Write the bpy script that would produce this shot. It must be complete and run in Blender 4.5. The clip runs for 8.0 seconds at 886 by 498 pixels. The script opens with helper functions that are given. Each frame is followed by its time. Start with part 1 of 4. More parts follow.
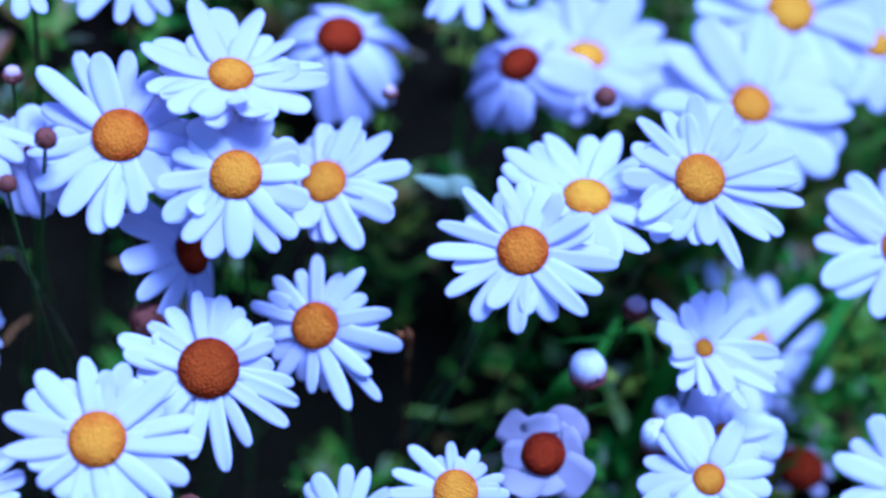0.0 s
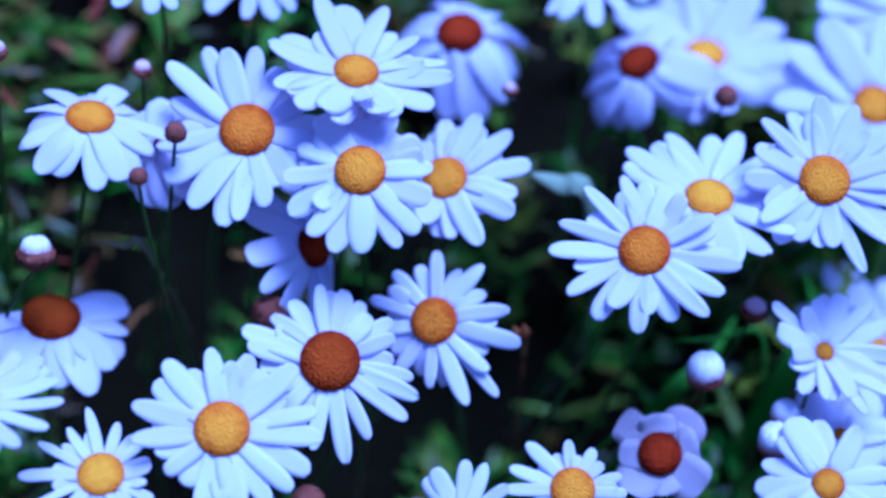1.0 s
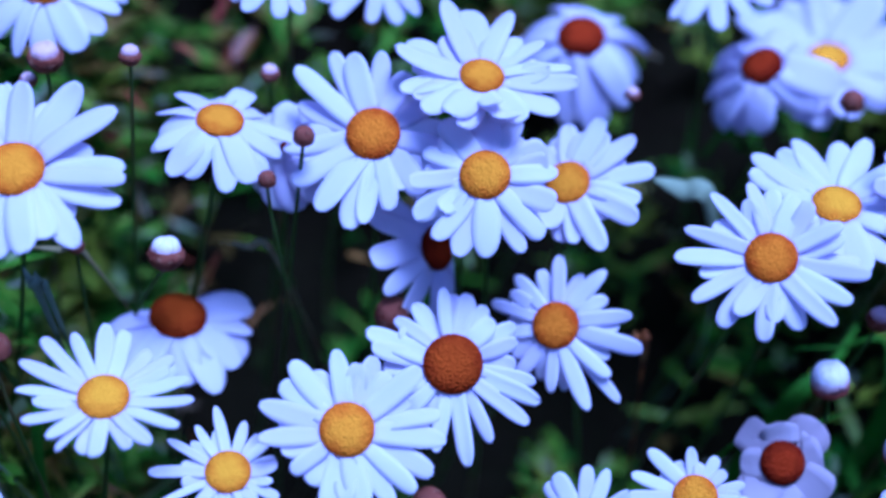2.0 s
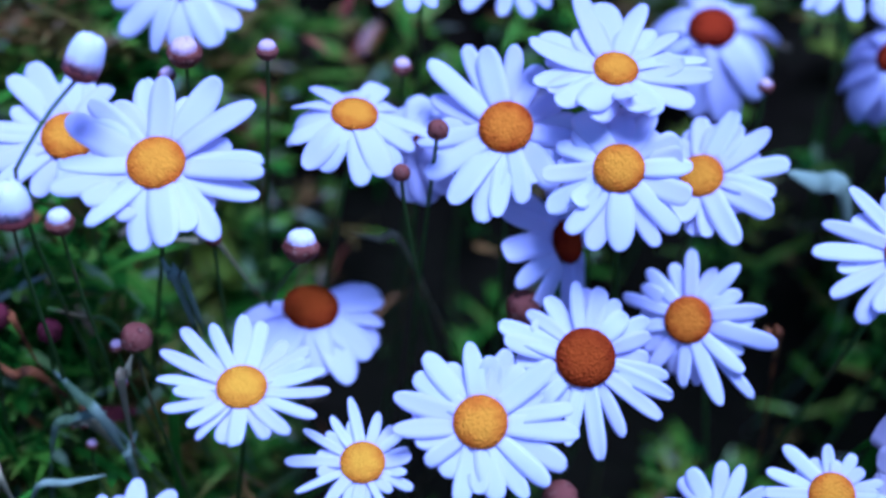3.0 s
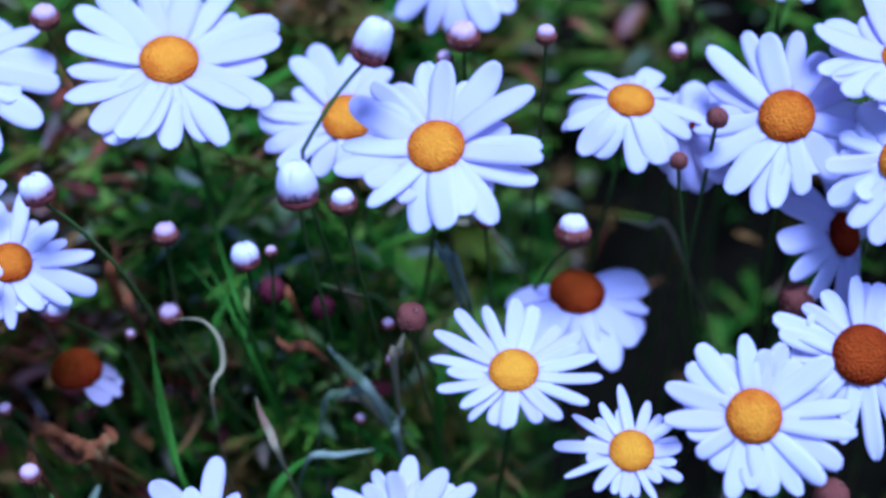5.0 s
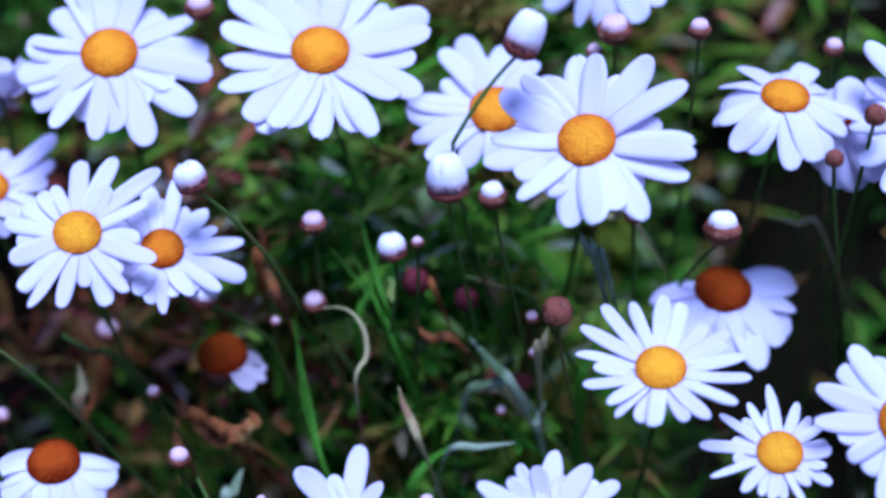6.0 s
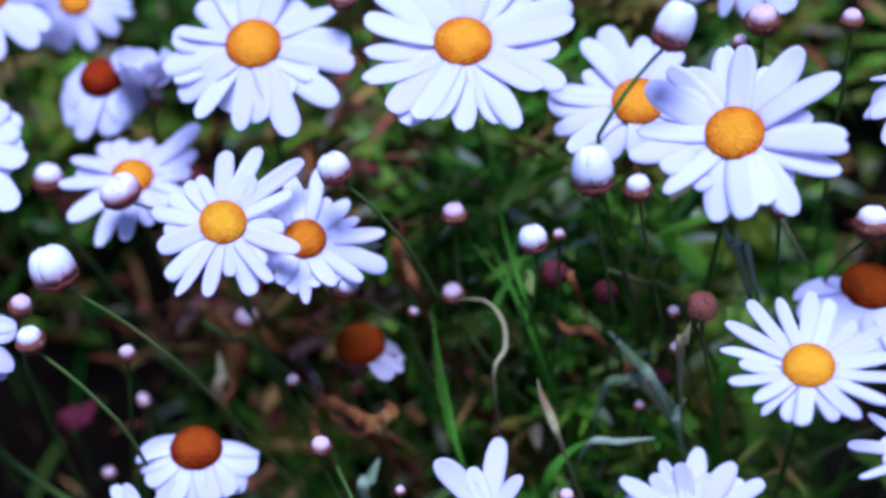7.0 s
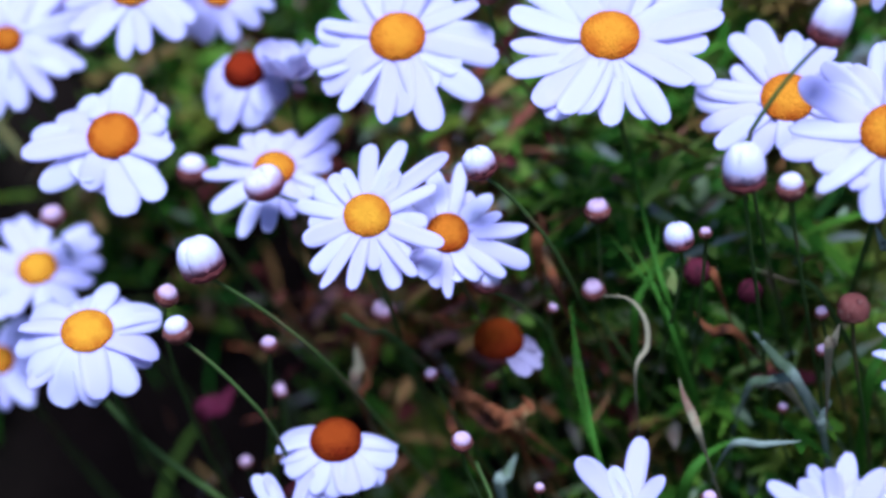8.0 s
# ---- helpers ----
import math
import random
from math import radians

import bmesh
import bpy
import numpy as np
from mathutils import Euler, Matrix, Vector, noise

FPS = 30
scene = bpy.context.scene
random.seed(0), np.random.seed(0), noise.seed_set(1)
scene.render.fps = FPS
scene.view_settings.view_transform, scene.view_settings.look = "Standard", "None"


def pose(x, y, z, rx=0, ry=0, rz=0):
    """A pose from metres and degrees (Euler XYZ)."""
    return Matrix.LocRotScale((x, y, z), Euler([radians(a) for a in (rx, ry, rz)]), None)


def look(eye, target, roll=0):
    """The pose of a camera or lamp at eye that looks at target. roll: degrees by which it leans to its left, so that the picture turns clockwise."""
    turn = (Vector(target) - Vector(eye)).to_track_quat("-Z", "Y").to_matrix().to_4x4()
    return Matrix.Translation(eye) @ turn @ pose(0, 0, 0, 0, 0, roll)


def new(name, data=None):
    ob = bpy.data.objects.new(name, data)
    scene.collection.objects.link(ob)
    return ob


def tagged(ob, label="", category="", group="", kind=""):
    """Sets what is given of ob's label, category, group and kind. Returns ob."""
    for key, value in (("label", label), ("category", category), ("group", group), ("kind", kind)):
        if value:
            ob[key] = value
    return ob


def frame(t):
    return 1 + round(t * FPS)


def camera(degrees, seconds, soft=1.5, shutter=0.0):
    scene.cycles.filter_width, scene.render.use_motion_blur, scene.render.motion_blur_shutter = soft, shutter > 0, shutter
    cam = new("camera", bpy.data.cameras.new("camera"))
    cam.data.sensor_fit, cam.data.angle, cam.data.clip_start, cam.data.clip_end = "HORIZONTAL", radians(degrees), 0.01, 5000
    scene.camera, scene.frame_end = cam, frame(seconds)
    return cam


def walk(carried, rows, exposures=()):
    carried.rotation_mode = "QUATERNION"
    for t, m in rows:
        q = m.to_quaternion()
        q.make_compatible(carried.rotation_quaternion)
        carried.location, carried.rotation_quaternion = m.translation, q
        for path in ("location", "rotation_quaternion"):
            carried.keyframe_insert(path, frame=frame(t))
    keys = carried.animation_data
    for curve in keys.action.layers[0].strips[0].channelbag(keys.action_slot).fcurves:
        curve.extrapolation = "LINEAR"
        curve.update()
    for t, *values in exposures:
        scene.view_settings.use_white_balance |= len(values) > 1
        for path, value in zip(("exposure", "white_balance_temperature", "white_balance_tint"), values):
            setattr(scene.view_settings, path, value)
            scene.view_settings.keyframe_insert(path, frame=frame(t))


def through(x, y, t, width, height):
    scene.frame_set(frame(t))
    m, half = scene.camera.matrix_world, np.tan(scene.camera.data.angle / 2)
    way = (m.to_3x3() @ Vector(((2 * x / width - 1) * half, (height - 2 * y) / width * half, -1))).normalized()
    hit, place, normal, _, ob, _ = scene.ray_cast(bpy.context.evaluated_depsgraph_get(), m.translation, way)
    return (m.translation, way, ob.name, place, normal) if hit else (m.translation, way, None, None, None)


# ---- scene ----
# A flowering bank: lengths along it (u), into it (d) and up its face (v), seen by a camera held half a metre over the low ground.
BANK = pose(0, 0, 0.55, -20)


def view(x, z, yaw, pitch, roll):
    return BANK @ pose(x, 0, z, 90 + pitch, 0, yaw) @ pose(0, 0, 0, 0, 0, roll)


cam = camera(34.0, 8.0, soft=3.2)
cam.data.dof.use_dof = True
cam.data.dof.focus_distance = 0.418
cam.data.dof.aperture_fstop = 3.9
walk(cam, [
    (0, view(0.0364, -0.0080, -16.20, 1.41, -3.40)),
    (0.5, view(0.0321, -0.0068, -14.44, 1.31, -2.35)),
    (1, view(0.0278, -0.0056, -12.55, 1.21, -2.33)),
    (1.5, view(0.0234, -0.0044, -10.74, 1.29, -1.79)),
    (3, view(0.0103, -0.0013, -4.74, 0.83, -1.29)),
    (3.5, view(0.0059, -0.0003, -2.83, 0.32, -0.35)),
    (4, view(0.0013, 0.0006, -1.23, 0.01, 0.05)),
    (4.5, view(-0.0034, 0.0015, 1.20, -0.01, 0.14)),
    (6, view(-0.0181, 0.0038, 8.01, -0.71, 1.54)),
    (6.5, view(-0.0234, 0.0044, 10.38, -1.01, 2.03)),
    (7, view(-0.0288, 0.0051, 12.18, -1.37, 2.05)),
    (7.5, view(-0.0344, 0.0056, 14.52, -1.71, 2.43)),
    (8, view(-0.0403, 0.0062, 16.33, -1.95, 2.78)),
], exposures=[
    (0.0, 0.11, 3580, 30),
    (0.7, 0.02, 3480, 36),
    (1.5, -0.13, 3620, 33),
    (3.0, -0.03, 3740, 35),
    (4.5, -0.07, 3800, 35),
    (6.0, 0.1, 4180, 31),
    (6.5, 0.08, 4270, 30),
    (8.0, 0.06, 4370, 35),
])

# ---- sky and sun ----
SUN_HEIGHT, SUN_TURN = radians(63), radians(160)
world = bpy.data.worlds.new("sky")
scene.world = world
world.use_nodes = True
wn = world.node_tree.nodes
sky = wn.new("ShaderNodeTexSky")
sky.sky_type, sky.sun_disc, sky.sun_elevation, sky.sun_rotation = "NISHITA", False, SUN_HEIGHT, SUN_TURN
wn["Background"].inputs["Strength"].default_value = 0.085
world.node_tree.links.new(sky.outputs["Color"], wn["Background"].inputs["Color"])
sun = new("sun", bpy.data.lights.new("sun", "SUN"))
sun.data.energy, sun.data.angle, sun.data.color = 4.9, radians(26), (1.0, 0.96, 0.9)
sun_way = Vector((math.sin(SUN_TURN) * math.cos(SUN_HEIGHT), math.cos(SUN_TURN) * math.cos(SUN_HEIGHT), math.sin(SUN_HEIGHT)))
sun.matrix_world = look(sun_way * 6, (0, 0, 0))


# ---- materials ----
def material(name, rough=0.6, glow_through=0.0, spec=0.4):
    """A node material: returns it with its tree, shader and colour setter."""
    m = bpy.data.materials.new(name)
    m.use_nodes = True
    t = m.node_tree
    b = t.nodes["Principled BSDF"]
    b.inputs["Roughness"].default_value = rough
    b.inputs["Specular IOR Level"].default_value = spec
    tr = None
    if glow_through:
        tr = t.nodes.new("ShaderNodeBsdfTranslucent")
        mix = t.nodes.new("ShaderNodeMixShader")
        mix.inputs[0].default_value = glow_through
        t.links.new(b.outputs[0], mix.inputs[1])
        t.links.new(tr.outputs[0], mix.inputs[2])
        t.links.new(mix.outputs[0], t.nodes["Material Output"].inputs["Surface"])

    def paint(socket):
        t.links.new(socket, b.inputs["Base Color"])
        if tr:
            t.links.new(socket, tr.inputs["Color"])

    return m, t, b, paint


def ramp(t, fac, stops):
    r = t.nodes.new("ShaderNodeValToRGB")
    while len(r.color_ramp.elements) < len(stops):
        r.color_ramp.elements.new(0.5)
    for e, (p, c) in zip(r.color_ramp.elements, stops):
        e.position, e.color = p, (*c, 1)
    t.links.new(fac, r.inputs["Fac"])
    return r.outputs["Color"]


def grain(t, scale, detail=4.0, stretch=(1, 1, 1)):
    c, mp, n = (t.nodes.new("ShaderNode" + k) for k in ("TexCoord", "Mapping", "TexNoise"))
    mp.inputs["Scale"].default_value = stretch
    n.inputs["Scale"].default_value, n.inputs["Detail"].default_value = scale, detail
    t.links.new(c.outputs["Object"], mp.inputs["Vector"])
    t.links.new(mp.outputs["Vector"], n.inputs["Vector"])
    return n.outputs["Fac"]


def relief(t, b, height, strength, distance):
    bump = t.nodes.new("ShaderNodeBump")
    bump.inputs["Strength"].default_value, bump.inputs["Distance"].default_value = strength, distance
    t.links.new(height, bump.inputs["Height"])
    t.links.new(bump.outputs["Normal"], b.inputs["Normal"])


def mixed(t, fac, a, b, blend="MIX"):
    m = t.nodes.new("ShaderNodeMix")
    m.data_type, m.blend_type = "RGBA", blend
    for socket, value in ((m.inputs["Factor"], fac), (m.inputs["A"], a), (m.inputs["B"], b)):
        if isinstance(value, bpy.types.NodeSocket):
            t.links.new(value, socket)
        else:
            socket.default_value = value if isinstance(value, float) else (*value, 1)
    return m.outputs["Result"]


def petal_material(name, pale, tint):
    m, t, b, paint = material(name, 0.6, 0.46, 0.1)
    rnd = t.nodes.new("ShaderNodeObjectInfo").outputs["Random"]
    base = ramp(t, rnd, [(0.0, pale), (0.55, tuple(0.5 * (p + q) for p, q in zip(pale, tint))), (1.0, tint)])
    veins = grain(t, 900, 3.0, (0.06, 1, 1))
    blot = grain(t, 90, 3.0)
    c = mixed(t, ramp(t, blot, [(0.35, (0.0, 0.0, 0.0)), (0.8, (0.25, 0.25, 0.25))]), base, tint)
    paint(c)
    relief(t, b, veins, 0.2, 0.0004)
    return m


PETAL = petal_material("petal_white", (0.87, 0.84, 0.89), (0.8, 0.74, 0.89))


def bud_material(name, low, high, start, end):
    """Folded petals, pink where they leave the bracts and paler to the tip."""
    m, t, b, paint = material(name, 0.55, 0.12, 0.3)
    c, split = t.nodes.new("ShaderNodeTexCoord"), t.nodes.new("ShaderNodeSeparateXYZ")
    t.links.new(c.outputs["Object"], split.inputs[0])
    add = t.nodes.new("ShaderNodeMath")
    add.operation = "MULTIPLY_ADD"
    add.inputs[1].default_value = 0.5
    t.links.new(grain(t, 2.5, 3.0), add.inputs[0])
    t.links.new(split.outputs["Z"], add.inputs[2])
    paint(ramp(t, add.outputs[0], [(start, low), (end, high)]))
    relief(t, b, grain(t, 9, 2.0, (1, 1, 0.2)), 0.4, 0.0006)
    return m


PETAL_BUD = bud_material("petal_bud", (0.4, 0.12, 0.1), (0.82, 0.77, 0.8), 0.2, 0.8)
PETAL_PINK = bud_material("petal_bud_pink", (0.26, 0.05, 0.04), (0.72, 0.5, 0.48), 0.38, 1.02)
PETAL_HALF = bud_material("petal_bud_red_based", (0.38, 0.13, 0.1), (0.82, 0.75, 0.76), 0.45, 1.0)
PETAL_OLD = petal_material("petal_faded", (0.6, 0.53, 0.56), (0.5, 0.42, 0.45))


def disc_material(name, middle, rim):
    m, t, b, paint = material(name, 0.9, 0.0, 0.0)
    geo = t.nodes.new("ShaderNodeTexCoord")
    length = t.nodes.new("ShaderNodeVectorMath")
    length.operation = "LENGTH"
    flat = t.nodes.new("ShaderNodeVectorMath")
    flat.operation = "MULTIPLY"
    flat.inputs[1].default_value = (1, 1, 0)
    t.links.new(geo.outputs["Object"], flat.inputs[0])
    t.links.new(flat.outputs[0], length.inputs[0])
    shift = t.nodes.new("ShaderNodeVectorMath")
    shift.operation = "MULTIPLY_ADD"
    shift.inputs[1].default_value = (9, 7, 5)
    t.links.new(t.nodes.new("ShaderNodeObjectInfo").outputs["Random"], shift.inputs[0])
    t.links.new(geo.outputs["Object"], shift.inputs[2])
    wear = t.nodes.new("ShaderNodeTexNoise")
    wear.inputs["Scale"].default_value, wear.inputs["Detail"].default_value = 1.9, 5.0
    t.links.new(shift.outputs[0], wear.inputs["Vector"])
    add = t.nodes.new("ShaderNodeMath")
    add.operation = "MULTIPLY_ADD"
    add.inputs[1].default_value, add.inputs[2].default_value = 1.1, -0.6
    t.links.new(wear.outputs["Fac"], add.inputs[0])
    total = t.nodes.new("ShaderNodeMath")
    t.links.new(length.outputs["Value"], total.inputs[0])
    t.links.new(add.outputs[0], total.inputs[1])
    paint(ramp(t, total.outputs[0], [(0.35, middle), (1.05, rim)]))
    cells = t.nodes.new("ShaderNodeTexVoronoi")
    cells.inputs["Scale"].default_value = 11
    t.links.new(geo.outputs["Object"], cells.inputs["Vector"])
    relief(t, b, cells.outputs["Distance"], 0.9, 0.0009)
    return m


DISCS = [
    disc_material("disc_yellow", (0.84, 0.39, 0.001), (0.66, 0.2, 0.001)),
    disc_material("disc_golden", (0.78, 0.31, 0.001), (0.57, 0.13, 0.001)),
    disc_material("disc_orange", (0.66, 0.2, 0.001), (0.42, 0.068, 0.001)),
    disc_material("disc_rust", (0.32, 0.055, 0.002), (0.18, 0.02, 0.002)),
    disc_material("disc_red_brown", (0.28, 0.03, 0.003), (0.11, 0.008, 0.003)),
]


def leafy(name, stops, rough=0.5, through=0.25, patches=None):
    """A plant surface, varied from piece to piece and along it."""
    m, t, b, paint = material(name, rough, through, 0.05)
    rnd = t.nodes.new("ShaderNodeNewGeometry").outputs["Random Per Island"]
    base = ramp(t, rnd, stops)
    for colour, size, start in patches or ():
        base = mixed(t, ramp(t, grain(t, size, 3.0), [(start, (0.0, 0.0, 0.0)), (start + 0.1, (0.8, 0.8, 0.8))]), base, colour)
    paint(mixed(t, grain(t, 160, 4.0), base, mixed(t, 0.35, base, (0.02, 0.035, 0.01)), "MIX"))
    relief(t, b, grain(t, 700, 2.0), 0.3, 0.0006)
    return m


STEM = leafy("stem_green", [(0.0, (0.04, 0.09, 0.012)), (0.5, (0.08, 0.16, 0.02)), (0.85, (0.2, 0.22, 0.05)), (1.0, (0.2, 0.11, 0.05))], patches=[((0.2, 0.13, 0.05), 40, 0.55)])
LEAF = leafy("leaf_green", [(0.0, (0.016, 0.065, 0.002)), (0.35, (0.07, 0.2, 0.004)), (0.65, (0.16, 0.31, 0.008)), (0.86, (0.27, 0.38, 0.04)), (0.94, (0.34, 0.39, 0.25)), (1.0, (0.24, 0.1, 0.035))], 0.55, 0.3, patches=[((0.24, 0.27, 0.01), 17, 0.54), ((0.2, 0.08, 0.02), 23, 0.53), ((0.012, 0.04, 0.004), 31, 0.57)])
GRASS = leafy("grass_green", [(0.0, (0.03, 0.12, 0.004)), (0.6, (0.085, 0.23, 0.008)), (0.9, (0.2, 0.3, 0.025)), (1.0, (0.45, 0.4, 0.22))], 0.55, 0.2)
LITTER = leafy("withered", [(0.0, (0.06, 0.018, 0.01)), (0.12, (0.17, 0.02, 0.03)), (0.35, (0.28, 0.075, 0.02)), (0.6, (0.34, 0.22, 0.04)), (0.85, (0.36, 0.1, 0.05)), (0.95, (0.4, 0.26, 0.2)), (1.0, (0.5, 0.44, 0.4))], 0.8, 0.15)
GREY = leafy("leaf_grey_green", [(0.0, (0.28, 0.36, 0.17)), (1.0, (0.42, 0.47, 0.3))], patches=[((0.12, 0.18, 0.05), 55, 0.52)])
STRAW = leafy("straw", [(0.0, (0.36, 0.28, 0.06)), (1.0, (0.56, 0.5, 0.26))], 0.7, patches=[((0.3, 0.14, 0.07), 60, 0.55)])
RUST = leafy("dry_rust", [(0.0, (0.26, 0.07, 0.016)), (1.0, (0.38, 0.14, 0.035))], 0.7, patches=[((0.06, 0.022, 0.014), 70, 0.47), ((0.42, 0.26, 0.07), 110, 0.56)])
WINE = leafy("dry_wine", [(0.0, (0.1, 0.007, 0.022)), (1.0, (0.14, 0.015, 0.035))], 0.6)
BRACT = leafy("bract_pink", [(0.0, (0.2, 0.035, 0.03)), (0.5, (0.27, 0.06, 0.045)), (1.0, (0.18, 0.07, 0.035))], 0.6, 0.1)
BRACT_DARK = leafy("bract_brown", [(0.0, (0.17, 0.04, 0.025)), (1.0, (0.28, 0.095, 0.055))], 0.6, 0.1, patches=[((0.09, 0.016, 0.012), 1.6, 0.5), ((0.34, 0.17, 0.1), 3.1, 0.58)])
BRACT_WINE = leafy("bract_wine_red", [(0.0, (0.09, 0.008, 0.018)), (1.0, (0.15, 0.02, 0.03))], 0.6, 0.1, patches=[((0.04, 0.006, 0.008), 1.8, 0.5)])
CALYX = leafy("calyx_green", [(0.0, (0.1, 0.14, 0.05)), (1.0, (0.22, 0.16, 0.08))], 0.6, 0.1)
TONES = {"green": GRASS, "grey": GREY, "straw": STRAW, "rust": RUST, "wine": WINE, "stem": STEM}


def shade_dark_soil_material():
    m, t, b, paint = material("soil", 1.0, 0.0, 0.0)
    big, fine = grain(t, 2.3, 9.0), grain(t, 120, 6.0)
    # blacker than real earth: the deep shade between plants is in this colour
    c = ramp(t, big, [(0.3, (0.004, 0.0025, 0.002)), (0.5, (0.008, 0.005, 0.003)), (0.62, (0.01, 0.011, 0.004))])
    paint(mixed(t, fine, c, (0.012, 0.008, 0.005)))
    relief(t, b, fine, 0.8, 0.004)
    return m


SHADE_DARK_SOIL = shade_dark_soil_material()


# ---- the ground: low in front, a steep bank, then level to the horizon ----
# shaded hollows in its face: along, up, half width, half height
HOLLOWS = [(0.2, -0.05, 0.065, 0.06), (0.035, -0.02, 0.075, 0.08), (-0.35, -0.12, 0.06, 0.04), (0.1, -0.12, 0.1, 0.05), (0.15, -0.01, 0.04, 0.05), (0.16, -0.1, 0.06, 0.05), (-0.26, -0.1, 0.06, 0.05), (-0.16, -0.13, 0.06, 0.03), (-0.15, -0.085, 0.035, 0.03)]


def hollow(u, v):
    return max(math.exp(-((u - a) / ru) ** 2 - ((v - b) / rv) ** 2) for a, b, ru, rv in HOLLOWS)


def soil_height(x, y):
    s = (y - 0.236) * 1.19
    up = 0.04 * math.log1p(math.exp(min(60, s / 0.04)))
    top = 0.80 - 0.06 * math.log1p(math.exp(min(60, (0.80 - up) / 0.06)))
    near = math.exp(-(x * x + y * y) / 9)
    return top - 0.42 * hollow(x, (y - 0.536) / 0.68) + near * 0.03 * noise.noise(Vector((x * 19, y * 19, 3.1)))


def steps(fine, span, far):
    mid = [-span + 2 * span * k / fine for k in range(fine + 1)]
    out = [span * 1.6 ** k for k in range(1, 40) if span * 1.6 ** k < far] + [far]
    return [-v for v in reversed(out)] + mid + out


def build_ground():
    xs, ys = steps(150, 0.8, 900.0), [0.55 + v for v in steps(170, 0.7, 900.0)]
    verts = [(x, y, soil_height(x, y)) for y in ys for x in xs]
    n = len(xs)
    faces = [(j * n + i, j * n + i + 1, (j + 1) * n + i + 1, (j + 1) * n + i) for j in range(len(ys) - 1) for i in range(n - 1)]
    me = bpy.data.meshes.new("ground")
    me.from_pydata(verts, [], faces)
    me.materials.append(SHADE_DARK_SOIL)
    for p in me.polygons:
        p.use_smooth = True
    tagged(new("ground", me), "bare soil of a steep flower bank, deep shade in its colour", "ground", kind="structure")


build_ground()
INTO, OUT_OF = BANK.to_3x3(), BANK.inverted()


def on_bank(u, d, v):
    """The place at these millimetres along, into and up the bank."""
    return BANK @ Vector((u / 1000, d / 1000, v / 1000))


def foot_of(p, lean):
    """Where a stem from p, going down along lean, comes to the soil."""
    q = p.copy()
    for _ in range(400):
        if q.z <= soil_height(q.x, q.y) + 0.001:
            break
        q += lean * 0.002
    return q


# ---- shared builders ----
def mesh_of(name, verts, faces, mats, rim=0):
    me = bpy.data.meshes.new(name)
    me.from_pydata(verts, [], faces)
    for m in mats:
        me.materials.append(m)
    count = len(me.polygons)
    me.polygons.foreach_set("use_smooth", [k < count - rim for k in range(count)])
    return me


def part(name, me, parent, m=None, label=""):
    """One mesh under a thing, at the world pose m."""
    ob = new(name, me)
    ob.parent = parent
    ob.matrix_basis = parent.matrix_basis.inverted() @ (m or Matrix())
    return tagged(ob, label)


def thing(name, foot, label, category, group=""):
    e = new(name)
    e.empty_display_size = 0.01
    e.matrix_basis = Matrix.Translation(foot)
    return tagged(e, label, category, group)


def bezier(a, b, c, d, n):
    pts = []
    for k in range(n + 1):
        t = k / n
        pts.append(a * (1 - t) ** 3 + b * 3 * t * (1 - t) ** 2 + c * 3 * t * t * (1 - t) + d * t ** 3)
    return pts


def tube(pts, r0, r1, sides=7):
    """A tapered round stalk along the points."""
    verts, faces = [], []
    for k, p in enumerate(pts):
        way = (pts[min(k + 1, len(pts) - 1)] - pts[max(k - 1, 0)]).normalized()
        a = way.cross(Vector((0.3, 1, 0.2))).normalized()
        b = way.cross(a)
        r = r0 + (r1 - r0) * k / (len(pts) - 1)
        verts += [tuple(p + (a * math.cos(2 * math.pi * i / sides) + b * math.sin(2 * math.pi * i / sides)) * r) for i in range(sides)]
    for k in range(len(pts) - 1):
        for i in range(sides):
            j = (i + 1) % sides
            faces.append((k * sides + i, k * sides + j, (k + 1) * sides + j, (k + 1) * sides + i))
    faces += [tuple(range(sides)), tuple(reversed(range((len(pts) - 1) * sides, len(pts) * sides)))]
    return verts, faces


def turned(profile, sides=14, wave=0.0):
    """A shape turned about z from (radius, height) pairs."""
    verts, faces = [], []
    for r, h in profile:
        for i in range(sides):
            a = 2 * math.pi * i / sides
            q = r * (1 + wave * math.sin(a * 5 + h * 300))
            verts.append((q * math.cos(a), q * math.sin(a), h))
    for k in range(len(profile) - 1):
        for i in range(sides):
            j = (i + 1) % sides
            faces.append((k * sides + i, k * sides + j, (k + 1) * sides + j, (k + 1) * sides + i))
    faces += [tuple(reversed(range(sides))), tuple(range((len(profile) - 1) * sides, len(profile) * sides))]
    return verts, faces


def facing(p, n, spin=0.0):
    """The pose at p whose z points along n."""
    z = n.normalized()
    x = Vector((1, 0, 0)) - z * z.x
    x.normalize()
    y = z.cross(x)
    m = Matrix((x, y, z)).transposed().to_4x4()
    return Matrix.Translation(p) @ m @ pose(0, 0, 0, 0, 0, spin)


